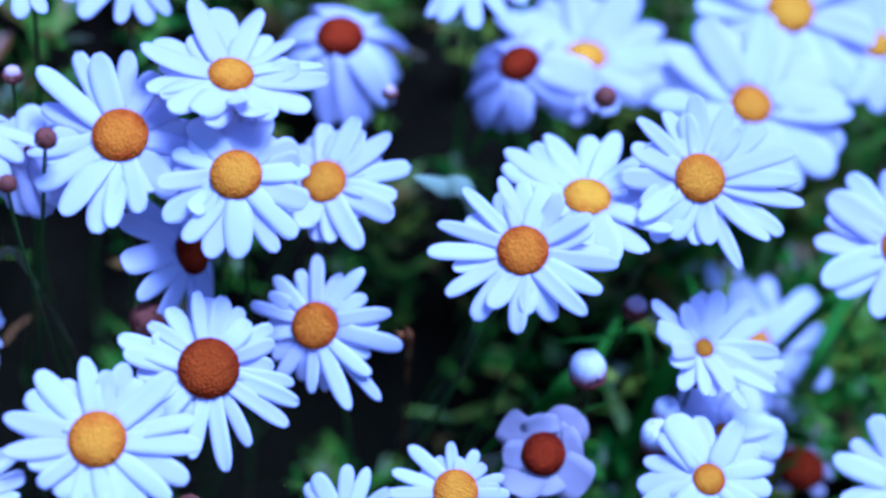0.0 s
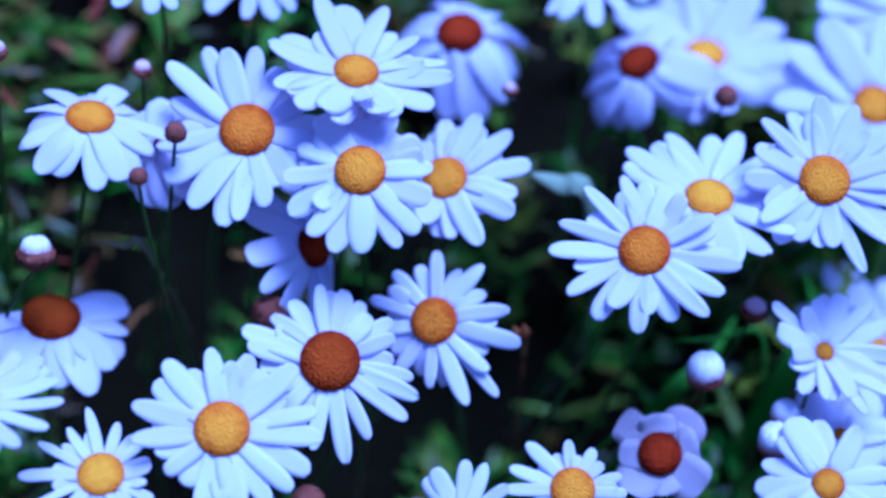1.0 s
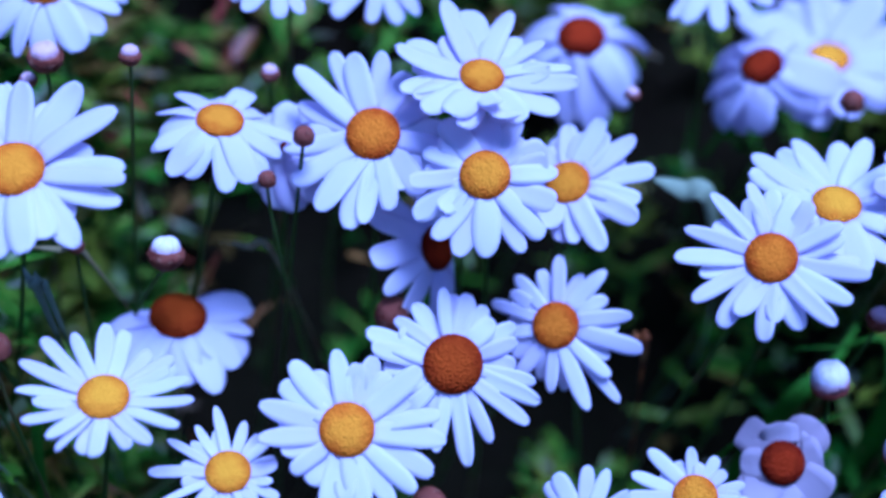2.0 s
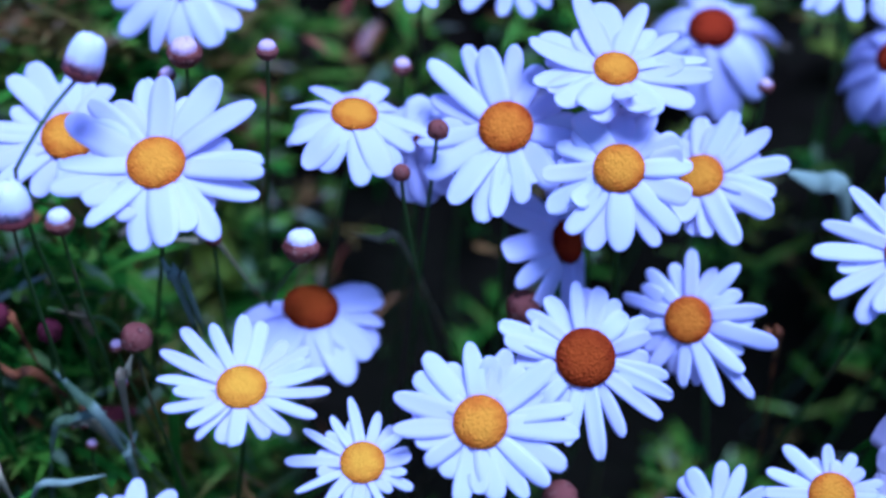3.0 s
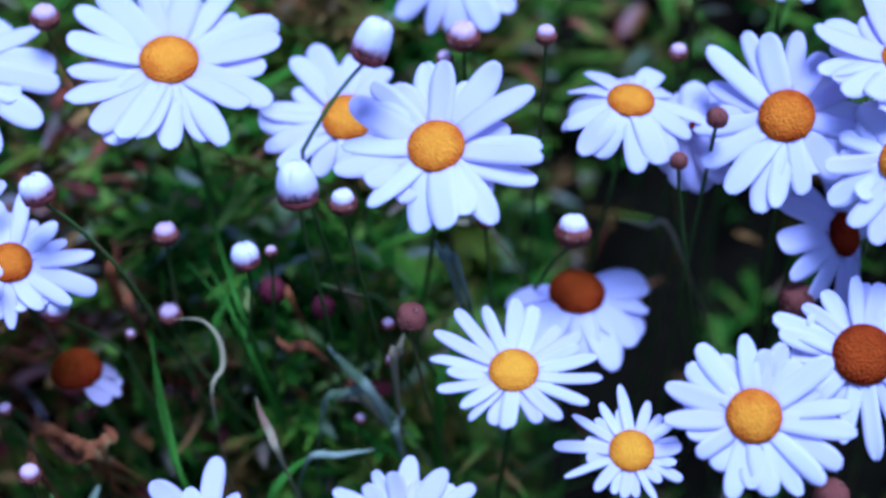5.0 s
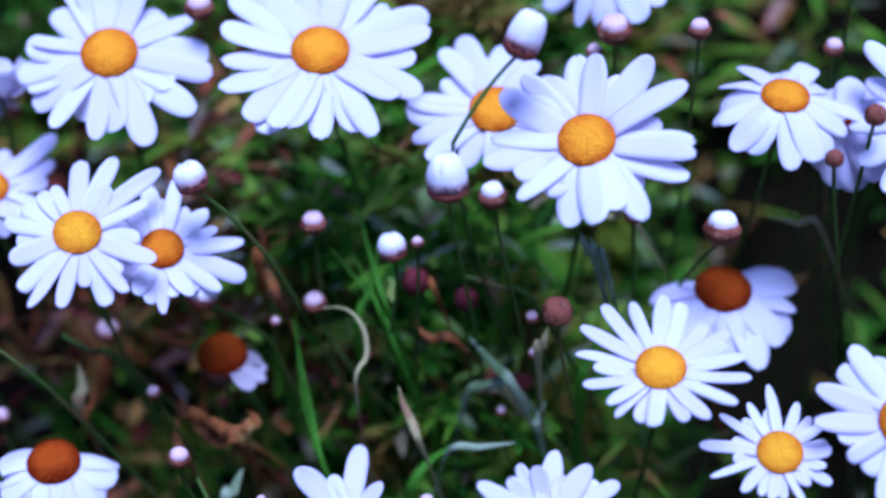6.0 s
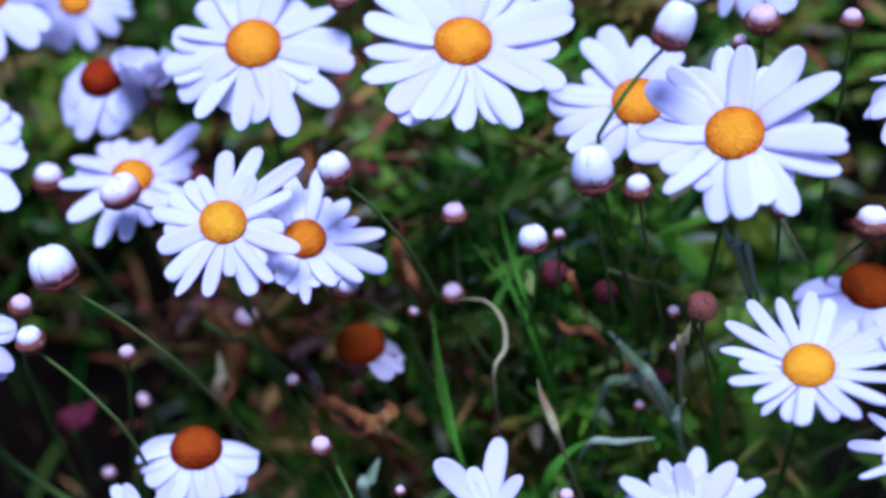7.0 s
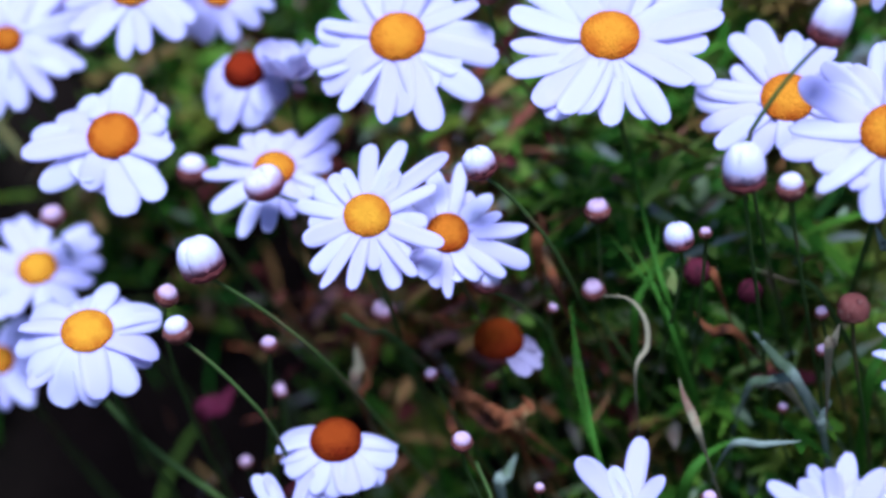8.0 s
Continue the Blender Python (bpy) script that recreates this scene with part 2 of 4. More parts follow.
def petal_mesh(length, width, droop, rng):
    """One ray petal along x: long, nearly parallel-sided, faintly grooved, blunt or notched at the tip, curling by droop degrees."""
    rows, cols = 12, 5
    bend, tip = radians(droop + rng.uniform(-9, 9)), rng.uniform(-26, 18)
    twist, notch = radians(rng.uniform(-20, 20)), rng.choice((0.0, 0.0, 0.02, 0.035))
    curl, bow, wave = rng.uniform(-0.06, 0.08), rng.uniform(-0.08, 0.08), rng.uniform(-0.03, 0.03)
    base, blunt, swell = rng.uniform(0.7, 0.95), rng.uniform(0.46, 0.78), rng.uniform(0.35, 0.6)
    top, low = [], []
    x = z = 0.0
    for k in range(rows):
        s = 1 - (1 - k / (rows - 1)) ** 1.35
        ahead = s - (1 - (1 - (k - 1) / (rows - 1)) ** 1.35) if k else 0
        head = radians(8) - bend * (0.35 + 1.0 * s ** 0.8) - radians(tip) * max(0, s - 0.7) * 2
        if k:
            x += math.cos(head) * length * ahead
            z += math.sin(head) * length * ahead
        w = width * (base + (1 - base) * math.sin(math.pi / 2 * min(1, s / swell))) * (1 if s < blunt else math.sqrt(max(0.05, 1 - ((s - blunt) / (1.01 - blunt)) ** 2.3)))
        for i in range(cols):
            e = -1 + 2 * i / (cols - 1)
            y, lift = e * w / 2, width * (curl * e * e - 0.02 * math.cos(e * 2 * math.pi)) + wave * length * math.sin(s * 5)
            back = (notch * length if k == rows - 1 and i in (0, 2, 4) else 0)
            yy = y * math.cos(twist * s) - lift * math.sin(twist * s) + bow * length * s * s
            zz = y * math.sin(twist * s) + lift * math.cos(twist * s)
            nx, nz = -math.sin(head), math.cos(head)
            top.append((x - back + nx * zz, yy, z + nz * zz))
            low.append((x - back + nx * (zz - 0.0003), yy, z + nz * (zz - 0.0003)))
    n = rows * cols
    faces = []
    for k in range(rows - 1):
        for i in range(cols - 1):
            a, b, c, d = k * cols + i, k * cols + i + 1, (k + 1) * cols + i + 1, (k + 1) * cols + i
            faces += [(a, d, c, b), (a + n, b + n, c + n, d + n)]
    edge = [i for i in range(cols)] + [k * cols + cols - 1 for k in range(1, rows)] + [(rows - 1) * cols + i for i in range(cols - 2, -1, -1)] + [k * cols for k in range(rows - 2, 0, -1)]
    for a, b in zip(edge, edge[1:] + edge[:1]):
        faces.append((a, b, b + n, a + n))
    return top + low, faces


def disc_mesh(height, rng):
    """A domed flower centre of radius 1, dimpled in the middle and covered with small florets."""
    verts, faces = turned([(0.8, -0.25), (1.0, -0.05), (1.0, 0.12 * height), (0.93, 0.42 * height), (0.78, 0.7 * height), (0.55, 0.9 * height), (0.3, 0.97 * height), (0.05, 0.93 * height)], 22)
    for k in range(120):
        r = math.sqrt((k + 0.5) / 120) * 0.985
        a = k * 2.39996
        h = height * math.sqrt(max(0.0, 1 - r ** 2.6)) * 0.97
        s = 0.055 + 0.02 * r
        c = Vector((r * math.cos(a), r * math.sin(a), h))
        out = Vector((c.x * 0.9, c.y * 0.9, 0.35 + 0.6 * (1 - r))).normalized()
        e = out.cross(Vector((0, 0, 1)) if r > 0.1 else Vector((1, 0, 0))).normalized()
        g = out.cross(e)
        n = len(verts)
        verts += [tuple(c + (e * math.cos(q) + g * math.sin(q)) * s - out * 0.03) for q in (0, 1.257, 2.513, 3.77, 5.027)] + [tuple(c + out * rng.uniform(0.01, 0.04))]
        faces += [(n + i, n + (i + 1) % 5, n + 5) for i in range(5)]
    return verts, faces


AGES = ["bright yellow", "golden yellow", "deep orange", "rust-orange", "dark red-brown"]
seed_of = [0]


def daisy(u, d, v, face, radius, disc, petals=17, droop=10, age=0.2, wide=0.34, arc=None, old=False, rays=None, dome=0.2):
    """A marguerite: head at (u, d, v), looking along face, radius and disc in millimetres."""
    seed_of[0] += 1
    rng = random.Random(seed_of[0] * 7 + 3)
    p, n = on_bank(u, d, v), INTO @ Vector(face)
    lean = (INTO @ Vector((rng.uniform(-0.16, 0.16), 0.8, -0.6))).normalized()
    radius, disc = radius / 1000, disc / 1000
    tone = min(4, int(age * 5.2))
    hang = "drooping" if droop > 30 else "cupped" if droop < -5 else "spread"
    e = thing("daisy", foot_of(p - n.normalized() * 0.01, lean), f"white daisy with {hang} petals and {AGES[tone]} centre", "flower", "daisies on the bank")
    m = facing(p, n)
    high = dome + 0.22 * age + rng.uniform(-0.06, 0.06)
    part("disc", mesh_of("disc", *disc_mesh(high, rng), [DISCS[tone]]), e, m @ Matrix.Diagonal((disc, disc, disc, 1)), AGES[tone] + " domed disc")
    inner = disc * 0.86
    length = (radius - inner) / (1 if abs(droop) < 12 else max(0.72, math.cos(radians(droop * 0.62))))
    kinds = [mesh_of("petal", *petal_mesh(length * rng.uniform(0.93, 1.04), length * wide * rng.uniform(0.94, 1.14), droop, rng), [PETAL_OLD if old else PETAL], 30) for _ in range(7)]
    start = rng.uniform(0, 360)
    for k in range(petals):
        if rays:
            a = rays[k][0]
        elif arc:
            a = arc[0] + (arc[1] - arc[0]) * (k + 0.5) / petals
        else:
            a = start + 360 * k / petals + rng.uniform(-0.3, 0.3) * 360 / petals
        size = rng.uniform(0.86, 1.05)
        long = (rays[k][1] / 1000 - inner) / length if rays else size
        q = m @ pose(0, 0, 0, 0, 0, a) @ Matrix.Translation((inner, 0, disc * (-0.14 + 0.06 * (k % 2)))) @ pose(0, 0, 0, rng.uniform(-11, 11), rng.uniform(-6, 6), rng.uniform(-4, 4)) @ Matrix.Diagonal((long, size * rng.uniform(0.82, 1.2), size, 1))
        part("petal", kinds[k % 7], e, q)
    spots = sorted(r[0] % 360 for r in rays) if rays and len(rays) > 6 else []
    for k, a in enumerate(spots):
        gap = (spots[(k + 1) % len(spots)] - a) % 360
        for j in range(int(gap / 25)):
            w = (j + 1) / (int(gap / 25) + 1)
            size = rng.uniform(0.62, 0.85)
            q = m @ pose(0, 0, 0, 0, 0, a + gap * w + rng.uniform(-3, 3)) @ Matrix.Translation((inner, 0, disc * -0.24)) @ pose(0, 0, 0, rng.uniform(-10, 10), rng.uniform(-2, 8), 0) @ Matrix.Diagonal((size, 1, 1, 1))
            part("petal", kinds[(k + j) % 7], e, q)
    cup = [(0.0012, -0.9 * disc), (0.4 * disc, -0.82 * disc), (0.8 * disc, -0.55 * disc), (0.98 * disc, -0.18 * disc), (0.9 * disc, -0.12 * disc)]
    part("calyx", mesh_of("calyx", *turned(cup, 14, 0.04), [BRACT if droop < -30 or old else CALYX]), e, m)
    top = p - n.normalized() * disc * 0.8
    foot = e.matrix_basis.translation
    up = Vector((0, -0.2, 1))
    pts = bezier(top, top - n.normalized() * 0.035 + lean * 0.01, foot - lean * 0.05 + Vector((rng.uniform(-0.02, 0.02), 0, 0.01)), foot - up * 0.006, 12)
    part("stem", mesh_of("stem", *tube(pts, 0.0007, 0.001), [STEM]), e)


def wrap(verts, faces, outline, a0, span, s0, s1, proud, swirl, ragged):
    """A scale or folded petal that hugs the turned outline (radius, height by s), with thickness."""
    rows, cols = 6, 5
    n = len(verts)
    for skin in (0.0, -0.06):
        for k in range(rows):
            f = k / (rows - 1)
            sv = s0 + (s1 - s0) * f
            r, h = outline(sv)
            half = span * (0.75 + 0.25 * math.sin(math.pi * f)) * math.sqrt(max(0.02, 1 - f ** 3))
            for i in range(cols):
                e = -1 + 2 * i / (cols - 1)
                a = a0 + e * half + swirl * f
                q = r + proud * (1.0 - 0.75 * e * e) * (0.4 + 0.6 * f) + skin
                verts.append((q * math.cos(a), q * math.sin(a), h + ragged * f * (1 - e * e)))
    m = rows * cols
    for k in range(rows - 1):
        for i in range(cols - 1):
            a, b, c, d = n + k * cols + i, n + k * cols + i + 1, n + (k + 1) * cols + i + 1, n + (k + 1) * cols + i
            faces += [(a, b, c, d), (a + m, d + m, c + m, b + m)]
    edge = [i for i in range(cols)] + [k * cols + cols - 1 for k in range(1, rows)] + [(rows - 1) * cols + i for i in range(cols - 2, -1, -1)] + [k * cols for k in range(rows - 2, 0, -1)]
    for a, b in zip(edge, edge[1:] + edge[:1]):
        faces.append((n + a, n + a + m, n + b + m, n + b))


def scaly(line, rings, count):
    """A turned skin of overlapping scales along (radius, height) pairs."""
    sides, verts, faces = count * 4, [], []
    for k, (r, h) in enumerate(line):
        s = k / (len(line) - 1) * rings
        ring, f = int(s), s - int(s)
        for i in range(sides):
            a = 2 * math.pi * i / sides
            e = abs(((i / 4 + 0.5 * (ring % 2)) % 1) * 2 - 1)
            q = r * (1 + 0.07 * f * (1 - e * e) - 0.03 * e)
            verts.append((q * math.cos(a), q * math.sin(a), h + 0.03 * f * (1 - e)))
    for k in range(len(line) - 1):
        for i in range(sides):
            j = (i + 1) % sides
            faces.append((k * sides + i, k * sides + j, (k + 1) * sides + j, (k + 1) * sides + i))
    return verts, faces + [tuple(reversed(range(sides))), tuple(range((len(line) - 1) * sides, len(line) * sides))]


def bud(u, d, v, face, radius, white=0.5, away=None, run=30, tall=None):
    """A closed or half-open flower bud on its stem; white: how much of the petals shows, tall: how far they stand up."""
    seed_of[0] += 1
    rng = random.Random(seed_of[0] * 11 + 5)
    p, n = on_bank(u, d, v), (INTO @ Vector(face)).normalized()
    lean = (INTO @ Vector((rng.uniform(-0.25, 0.25), 0.8, -0.6))).normalized()
    r = radius / 1000 * 0.92
    state = "half-open daisy bud with white petal tips" if white > 0.55 else "closed daisy bud with a pale tip" if white > 0.2 else "small tight dark wine-red daisy bud" if white < 0 else "small tight pinkish-brown daisy bud"
    e = thing("daisy_bud", foot_of((p + (INTO @ Vector(away)).normalized() * run / 1000) if away else p - n * 0.008, lean), state + " on thin stem", "flower bud", "buds on the bank")
    unit = facing(p, n, rng.uniform(0, 360)) @ Matrix.Diagonal((r, r, r, 1))
    tall = tall or (1.5 if white > 0.9 else 0.9 if white < 0.1 else 0.75 + 0.45 * white)

    rise = 0.3 if 0.1 <= white <= 0.55 else 0.0

    def cup_line(sv):
        a = math.pi / 2 * (1 - min(sv, 1.15))
        return max(0.1, 0.95 * math.cos(a)), -0.8 + (0.6 + rise) * (1 - math.sin(a))

    def tip_line(sv):
        a = math.pi / 2 * min(sv, 0.99)
        if rise:
            return 0.78 * max(0.02, math.cos(a)) ** 0.7, 0.22 + tall * 0.8 * math.sin(a)
        return (0.92 + 0.3 * sv * (1 - sv)) * max(0.02, math.cos(a)) ** (0.75 if white > 0.9 else 0.55), -0.3 + (tall + 0.3) * math.sin(a)

    closed = white < 0.1
    line = [cup_line(0.04 + 0.96 * k / 11) for k in range(12)]
    line += [tip_line(k / 9) for k in range(1, 10)] if closed else [(0.94, 0.2), (0.87, 0.34), (0.78, 0.42), (0.7, 0.36)] if rise else [(0.9, -0.12), (0.84, -0.16)]
    verts, faces = scaly(line, 4.0 if closed else 2.6, 9)
    part("bract_cup", mesh_of("bract_cup", verts, faces, [BRACT if white > 0.55 else BRACT_WINE if white < 0 else BRACT_DARK]), e, unit, "reddish scaly bracts")
    if not closed:
        mat = PETAL_BUD if white > 0.55 else PETAL_HALF if white > 0.42 else PETAL_PINK
        core = [(0.7, 0.05), (0.77, 0.2)] if rise else [(0.8, -0.4), (0.88, -0.28)]
        core += [(q, h - 0.01) for q, h in (tip_line(k / 6) for k in range(1, 7))]
        part("folded_petals", mesh_of("folded_petals", *turned(core, 16, 0.05), [mat]), e, unit, "pale folded petals")
        swirl, count = rng.choice((-0.5, 0.5)) * rng.uniform(0.5, 1.2), 9
        for k in range(count):
            pv, pf = [], []
            wrap(pv, pf, tip_line, k * 2.4 + rng.uniform(-0.2, 0.2), rng.uniform(0.55, 0.75), rng.uniform(0.0, 0.1), rng.uniform(0.8, 0.98), 0.025 + 0.012 * (k % 3), swirl, rng.uniform(0.0, 0.1) * (2.0 if white > 0.9 else 1.0))
            part("petal", mesh_of("petal", pv, pf, [mat], 18), e, unit)
    foot = e.matrix_basis.translation
    top = p - n * r * 0.68
    up = Vector((0, -0.2, 1))
    pts = bezier(top, top - n * 0.025, foot - lean * 0.05 + Vector((rng.uniform(-0.03, 0.03), 0, 0)), foot - up * 0.006, 12)
    if away:
        turn = top + (INTO @ Vector(away)).normalized() * run / 1000
        pts = [top.lerp(turn, k / 5) + up * 0.002 * math.sin(math.pi * k / 5) for k in range(5)] + bezier(turn, turn + (turn - top) * 0.35, foot - lean * 0.03, foot - up * 0.006, 9)
    part("stem", mesh_of("stem", *tube(pts, 0.00055, 0.0008, 6), [STEM]), e)


def ribbon(pts, width, sag=0.25, rows=16, tip=0.05, base=0.5, petiole=False):
    """A folded, tapering blade through the points, with thickness."""
    path = []
    for k in range(rows + 1):
        s = k / rows * (len(pts) - 1)
        i = min(int(s), len(pts) - 2)
        a, b = pts[i], pts[i + 1]
        before, after = pts[max(i - 1, 0)], pts[min(i + 2, len(pts) - 1)]
        f = s - i
        path.append(0.5 * (2 * a + (b - before) * f + (2 * before - 5 * a + 4 * b - after) * f * f + (3 * a - before - 3 * b + after) * f ** 3))
    verts, faces = [], []
    away = INTO @ Vector((0, -1, 0.2))
    for k, p in enumerate(path):
        s = k / rows
        way = (path[min(k + 1, rows)] - path[max(k - 1, 0)]).normalized()
        side = way.cross(away).normalized()
        nrm = side.cross(way)
        if petiole:
            cut = 1.8 / (len(pts) - 1)
            s = max(0.0, (s - cut) / (1 - cut))
        w = width * 0.5 * max(tip, (base + (1 - base) * math.sin(math.pi * min(1, s * 1.1) ** 0.8)) * math.sqrt(max(0.0, 1 - s ** 3)))
        if petiole and s == 0:
            w = 0.0003
        verts += [tuple(p - side * w + nrm * w * sag), tuple(p), tuple(p + side * w + nrm * w * sag), tuple(p + side * w + nrm * (w * sag - 0.0004)), tuple(p - nrm * 0.0005), tuple(p - side * w + nrm * (w * sag - 0.0004))]
    for k in range(rows):
        for i in range(6):
            j = (i + 1) % 6
            faces.append((k * 6 + i, (k + 1) * 6 + i, (k + 1) * 6 + j, k * 6 + j))
    faces += [tuple(range(6)), tuple(reversed(range(rows * 6, rows * 6 + 6)))]
    return verts, faces


def rooted(points):
    """The points in the world, carried on from the lower or deeper end down to the soil."""
    pts = [on_bank(*q) for q in points]
    if pts[0].z < pts[-1].z:
        pts.reverse()
    foot = foot_of(pts[-1], (INTO @ Vector((0.05, 0.85, -0.5))).normalized())
    on = (pts[-1] - pts[-2]).normalized() * 0.1 * (foot - pts[-1]).length
    return pts + [pts[-1].lerp(foot, 0.45) + on, foot - Vector((0, 0, 0.006))]


def grass_blade(points, width, tone="green"):
    pts = list(reversed(rooted(points)))
    me = mesh_of("grass_blade", *ribbon(pts, width / 1000, rows=26, petiole=tone == "grey"), [TONES[tone]])
    tagged(new("grass_blade", me), ("narrow grey-green leaf" if tone == "grey" else "bent green grass blade") + " growing out of the bank", "grass blade", "blades on the bank")


def dry_leaf(points, width, tone="straw"):
    pts = list(reversed(rooted(points)))
    me = mesh_of("dry_leaf", *ribbon(pts, width * (0.6 if tone == "rust" else 1.0) / 1000, 0.5, rows=26, base=0.3, petiole=True), [TONES[tone]])
    tagged(new("dry_leaf", me), {"straw": "curled straw-coloured dead leaf among the stems", "rust": "withered rust-brown leaf low in the plants", "wine": "wine-red withered leaf low in the plants"}[tone], "leaf", "dead leaves")


def stalk(points, width, tone="stem"):
    pts = rooted(points)
    n = len(pts)
    path = []
    for i in range(n - 1):
        a, b = pts[i], pts[i + 1]
        before, after = pts[max(i - 1, 0)], pts[min(i + 2, n - 1)]
        for k in range(5):
            f = k / 5
            path.append(0.5 * (2 * a + (b - before) * f + (2 * before - 5 * a + 4 * b - after) * f * f + (3 * a - before - 3 * b + after) * f ** 3))
    me = mesh_of("stalk", *tube(path + [pts[-1]], width / 2600, width / 2000, 6), [TONES[tone]])
    tagged(new("stalk", me), "bare thin " + {"stem": "green", "straw": "straw-coloured", "rust": "reddish-brown", "grey": "grey-green"}[tone] + " stalk standing among the daisies", "stalk", "bare stalks")


# ---- the flowers, buds, blades and dead leaves, one by one ----
daisy(65.5, 428.4, 41.0, (-0.18, -0.94, 0.28), 26.7, 8.2, petals=15, droop=8, age=0.42, wide=0.34, rays=((-177, 27.8), (-151, 29.8), (-125, 30.6), (-110, 30.3), (-96, 29.3), (-77, 24.9), (-51, 25.2), (-15, 22.5), (26, 21.8), (58, 24.0), (80, 26.2), (101, 26.7), (116, 31.3), (137, 33.3), (155, 26.3)))
daisy(97.4, 420.0, 56.9, (-0, -0.8, 0.6), 26.1, 6.7, petals=14, droop=4, age=0.2, wide=0.38, rays=((-173, 25.4), (-144, 22.9), (-120, 20.3), (-91, 18.2), (-60, 23.2), (-36, 25.9), (-15, 29.1), (11, 29.1), (38, 25.0), (70, 29.8), (86, 27.6), (110, 31.1), (138, 26.3), (164, 26.9)))
daisy(96.3, 413.7, 27.1, (-0.2, -0.94, 0.28), 23.2, 7.5, petals=14, droop=8, age=0.34, wide=0.4, rays=((-158, 25.4), (-129, 24.3), (-112, 25.0), (-91, 24.9), (-73, 25.7), (-54, 26.0), (-31, 23.2), (-5, 22.1), (25, 19.8), (56, 20.4), (85, 20.2), (118, 21.6), (149, 21.2), (178, 23.2)))
daisy(126.5, 436.8, 26.0, (-0.38, -0.86, 0.34), 24.1, 7.0, petals=11, droop=6, age=0.36, wide=0.36, rays=((-172, 12.4), (-121, 18.3), (-88, 21.5), (-71, 27.0), (-41, 27.1), (-24, 24.1), (-3, 28.0), (23, 25.8), (56, 24.6), (82, 21.9), (115, 16.3)))
daisy(86.8, 449.4, 6.7, (0.7, -0.7, 0.12), 25.7, 7.1, petals=12, droop=30, age=0.85, wide=0.36)
daisy(86.3, 420.0, -27.9, (-0.05, -0.98, 0.19), 24.6, 8.9, petals=15, droop=8, age=0.74, wide=0.32, rays=((-160, 24.9), (-135, 24.0), (-103, 27.5), (-85, 30.0), (-64, 26.7), (-44, 29.0), (-25, 29.5), (-15, 24.6), (16, 20.9), (46, 18.7), (72, 21.8), (97, 23.9), (133, 22.7), (160, 29.0), (169, 24.3)))
daisy(120.3, 432.6, -18.0, (-0.46, -0.87, 0.15), 22.5, 7.3, petals=12, droop=10, age=0.4, wide=0.32, rays=((-175, 20.2), (-133, 20.2), (-100, 20.3), (-75, 28.4), (-55, 31.4), (-52, 22.9), (-19, 27.9), (6, 23.4), (47, 22.2), (81, 21.6), (124, 21.7), (153, 24.0)))
daisy(53.6, 407.4, -44.4, (-0.05, -0.96, 0.27), 25.6, 7.8, petals=15, droop=6, age=0.25, wide=0.33, rays=((-174, 25.7), (-143, 20.5), (-110, 23.6), (-84, 23.6), (-62, 25.6), (-45, 26.3), (-27, 29.0), (-8, 29.0), (9, 28.2), (36, 26.5), (64, 23.7), (94, 23.8), (127, 25.4), (143, 24.6), (161, 26.4)))
daisy(173.6, 390.6, 0.5, (-0.27, -0.92, 0.28), 24.9, 7.4, petals=15, droop=6, age=0.4, wide=0.32, rays=((-159, 27.3), (-135, 24.4), (-123, 20.2), (-101, 24.6), (-76, 21.9), (-62, 26.2), (-42, 26.9), (-19, 28.7), (-6, 25.2), (20, 21.8), (64, 20.5), (92, 24.2), (121, 24.9), (151, 27.2), (173, 28.9)))
daisy(200.2, 405.3, 16.0, (-0.14, -0.75, 0.64), 30.1, 7.3, petals=18, droop=4, age=0.08, wide=0.36)
daisy(231.6, 392.7, 19.3, (-0.16, -0.97, 0.19), 26.5, 7.6, petals=17, droop=6, age=0.25, wide=0.32, rays=((-154, 23.8), (-132, 25.7), (-116, 20.4), (-90, 21.2), (-77, 30.1), (-55, 28.3), (-41, 31.1), (-22, 31.5), (-6, 31.9), (10, 30.1), (32, 27.8), (58, 26.5), (81, 26.6), (106, 24.6), (129, 25.4), (154, 23.8), (179, 23.6)))
daisy(285.4, 457.8, 49.0, (-0.15, -0.94, 0.32), 36.8, 7.5, petals=18, droop=10, age=0.35, wide=0.42)
daisy(242.7, 503.1, 74.5, (-0.18, -0.78, 0.6), 35.9, 7.8, petals=19, droop=6, age=0.15, wide=0.42)
daisy(208.1, 480.8, 68.5, (-0.48, -0.73, 0.49), 24.9, 7.5, petals=11, droop=56, age=0.9, wide=0.55)
daisy(147.1, 493.9, 81.0, (-0.17, -0.86, 0.48), 28.9, 8.5, petals=11, droop=62, age=0.8, wide=0.42)
daisy(313.0, 474.6, 85.4, (-0.26, -0.94, 0.23), 35.5, 8.8, petals=19, droop=8, age=0.15, wide=0.4)
daisy(358.7, 489.7, 75.2, (-0.15, -0.94, 0.32), 28.5, 6.1, petals=17, droop=14, age=0.15, wide=0.4)
daisy(307.1, 403.2, -4.9, (-0.25, -0.93, 0.28), 30.3, 7.6, petals=18, droop=6, age=0.2, wide=0.36)
daisy(236.6, 407.4, -32.2, (0.03, -0.95, 0.32), 23.1, 3.0, petals=13, droop=-6, age=0.2, wide=0.28, rays=((-108, 17.0), (-76, 17.2), (-68, 23.1), (-50, 27.4), (-35, 25.7), (-18, 27.8), (-4, 24.2), (14, 23.6), (41, 22.3), (64, 19.7), (91, 17.0), (137, 23.6), (158, 20.9)))
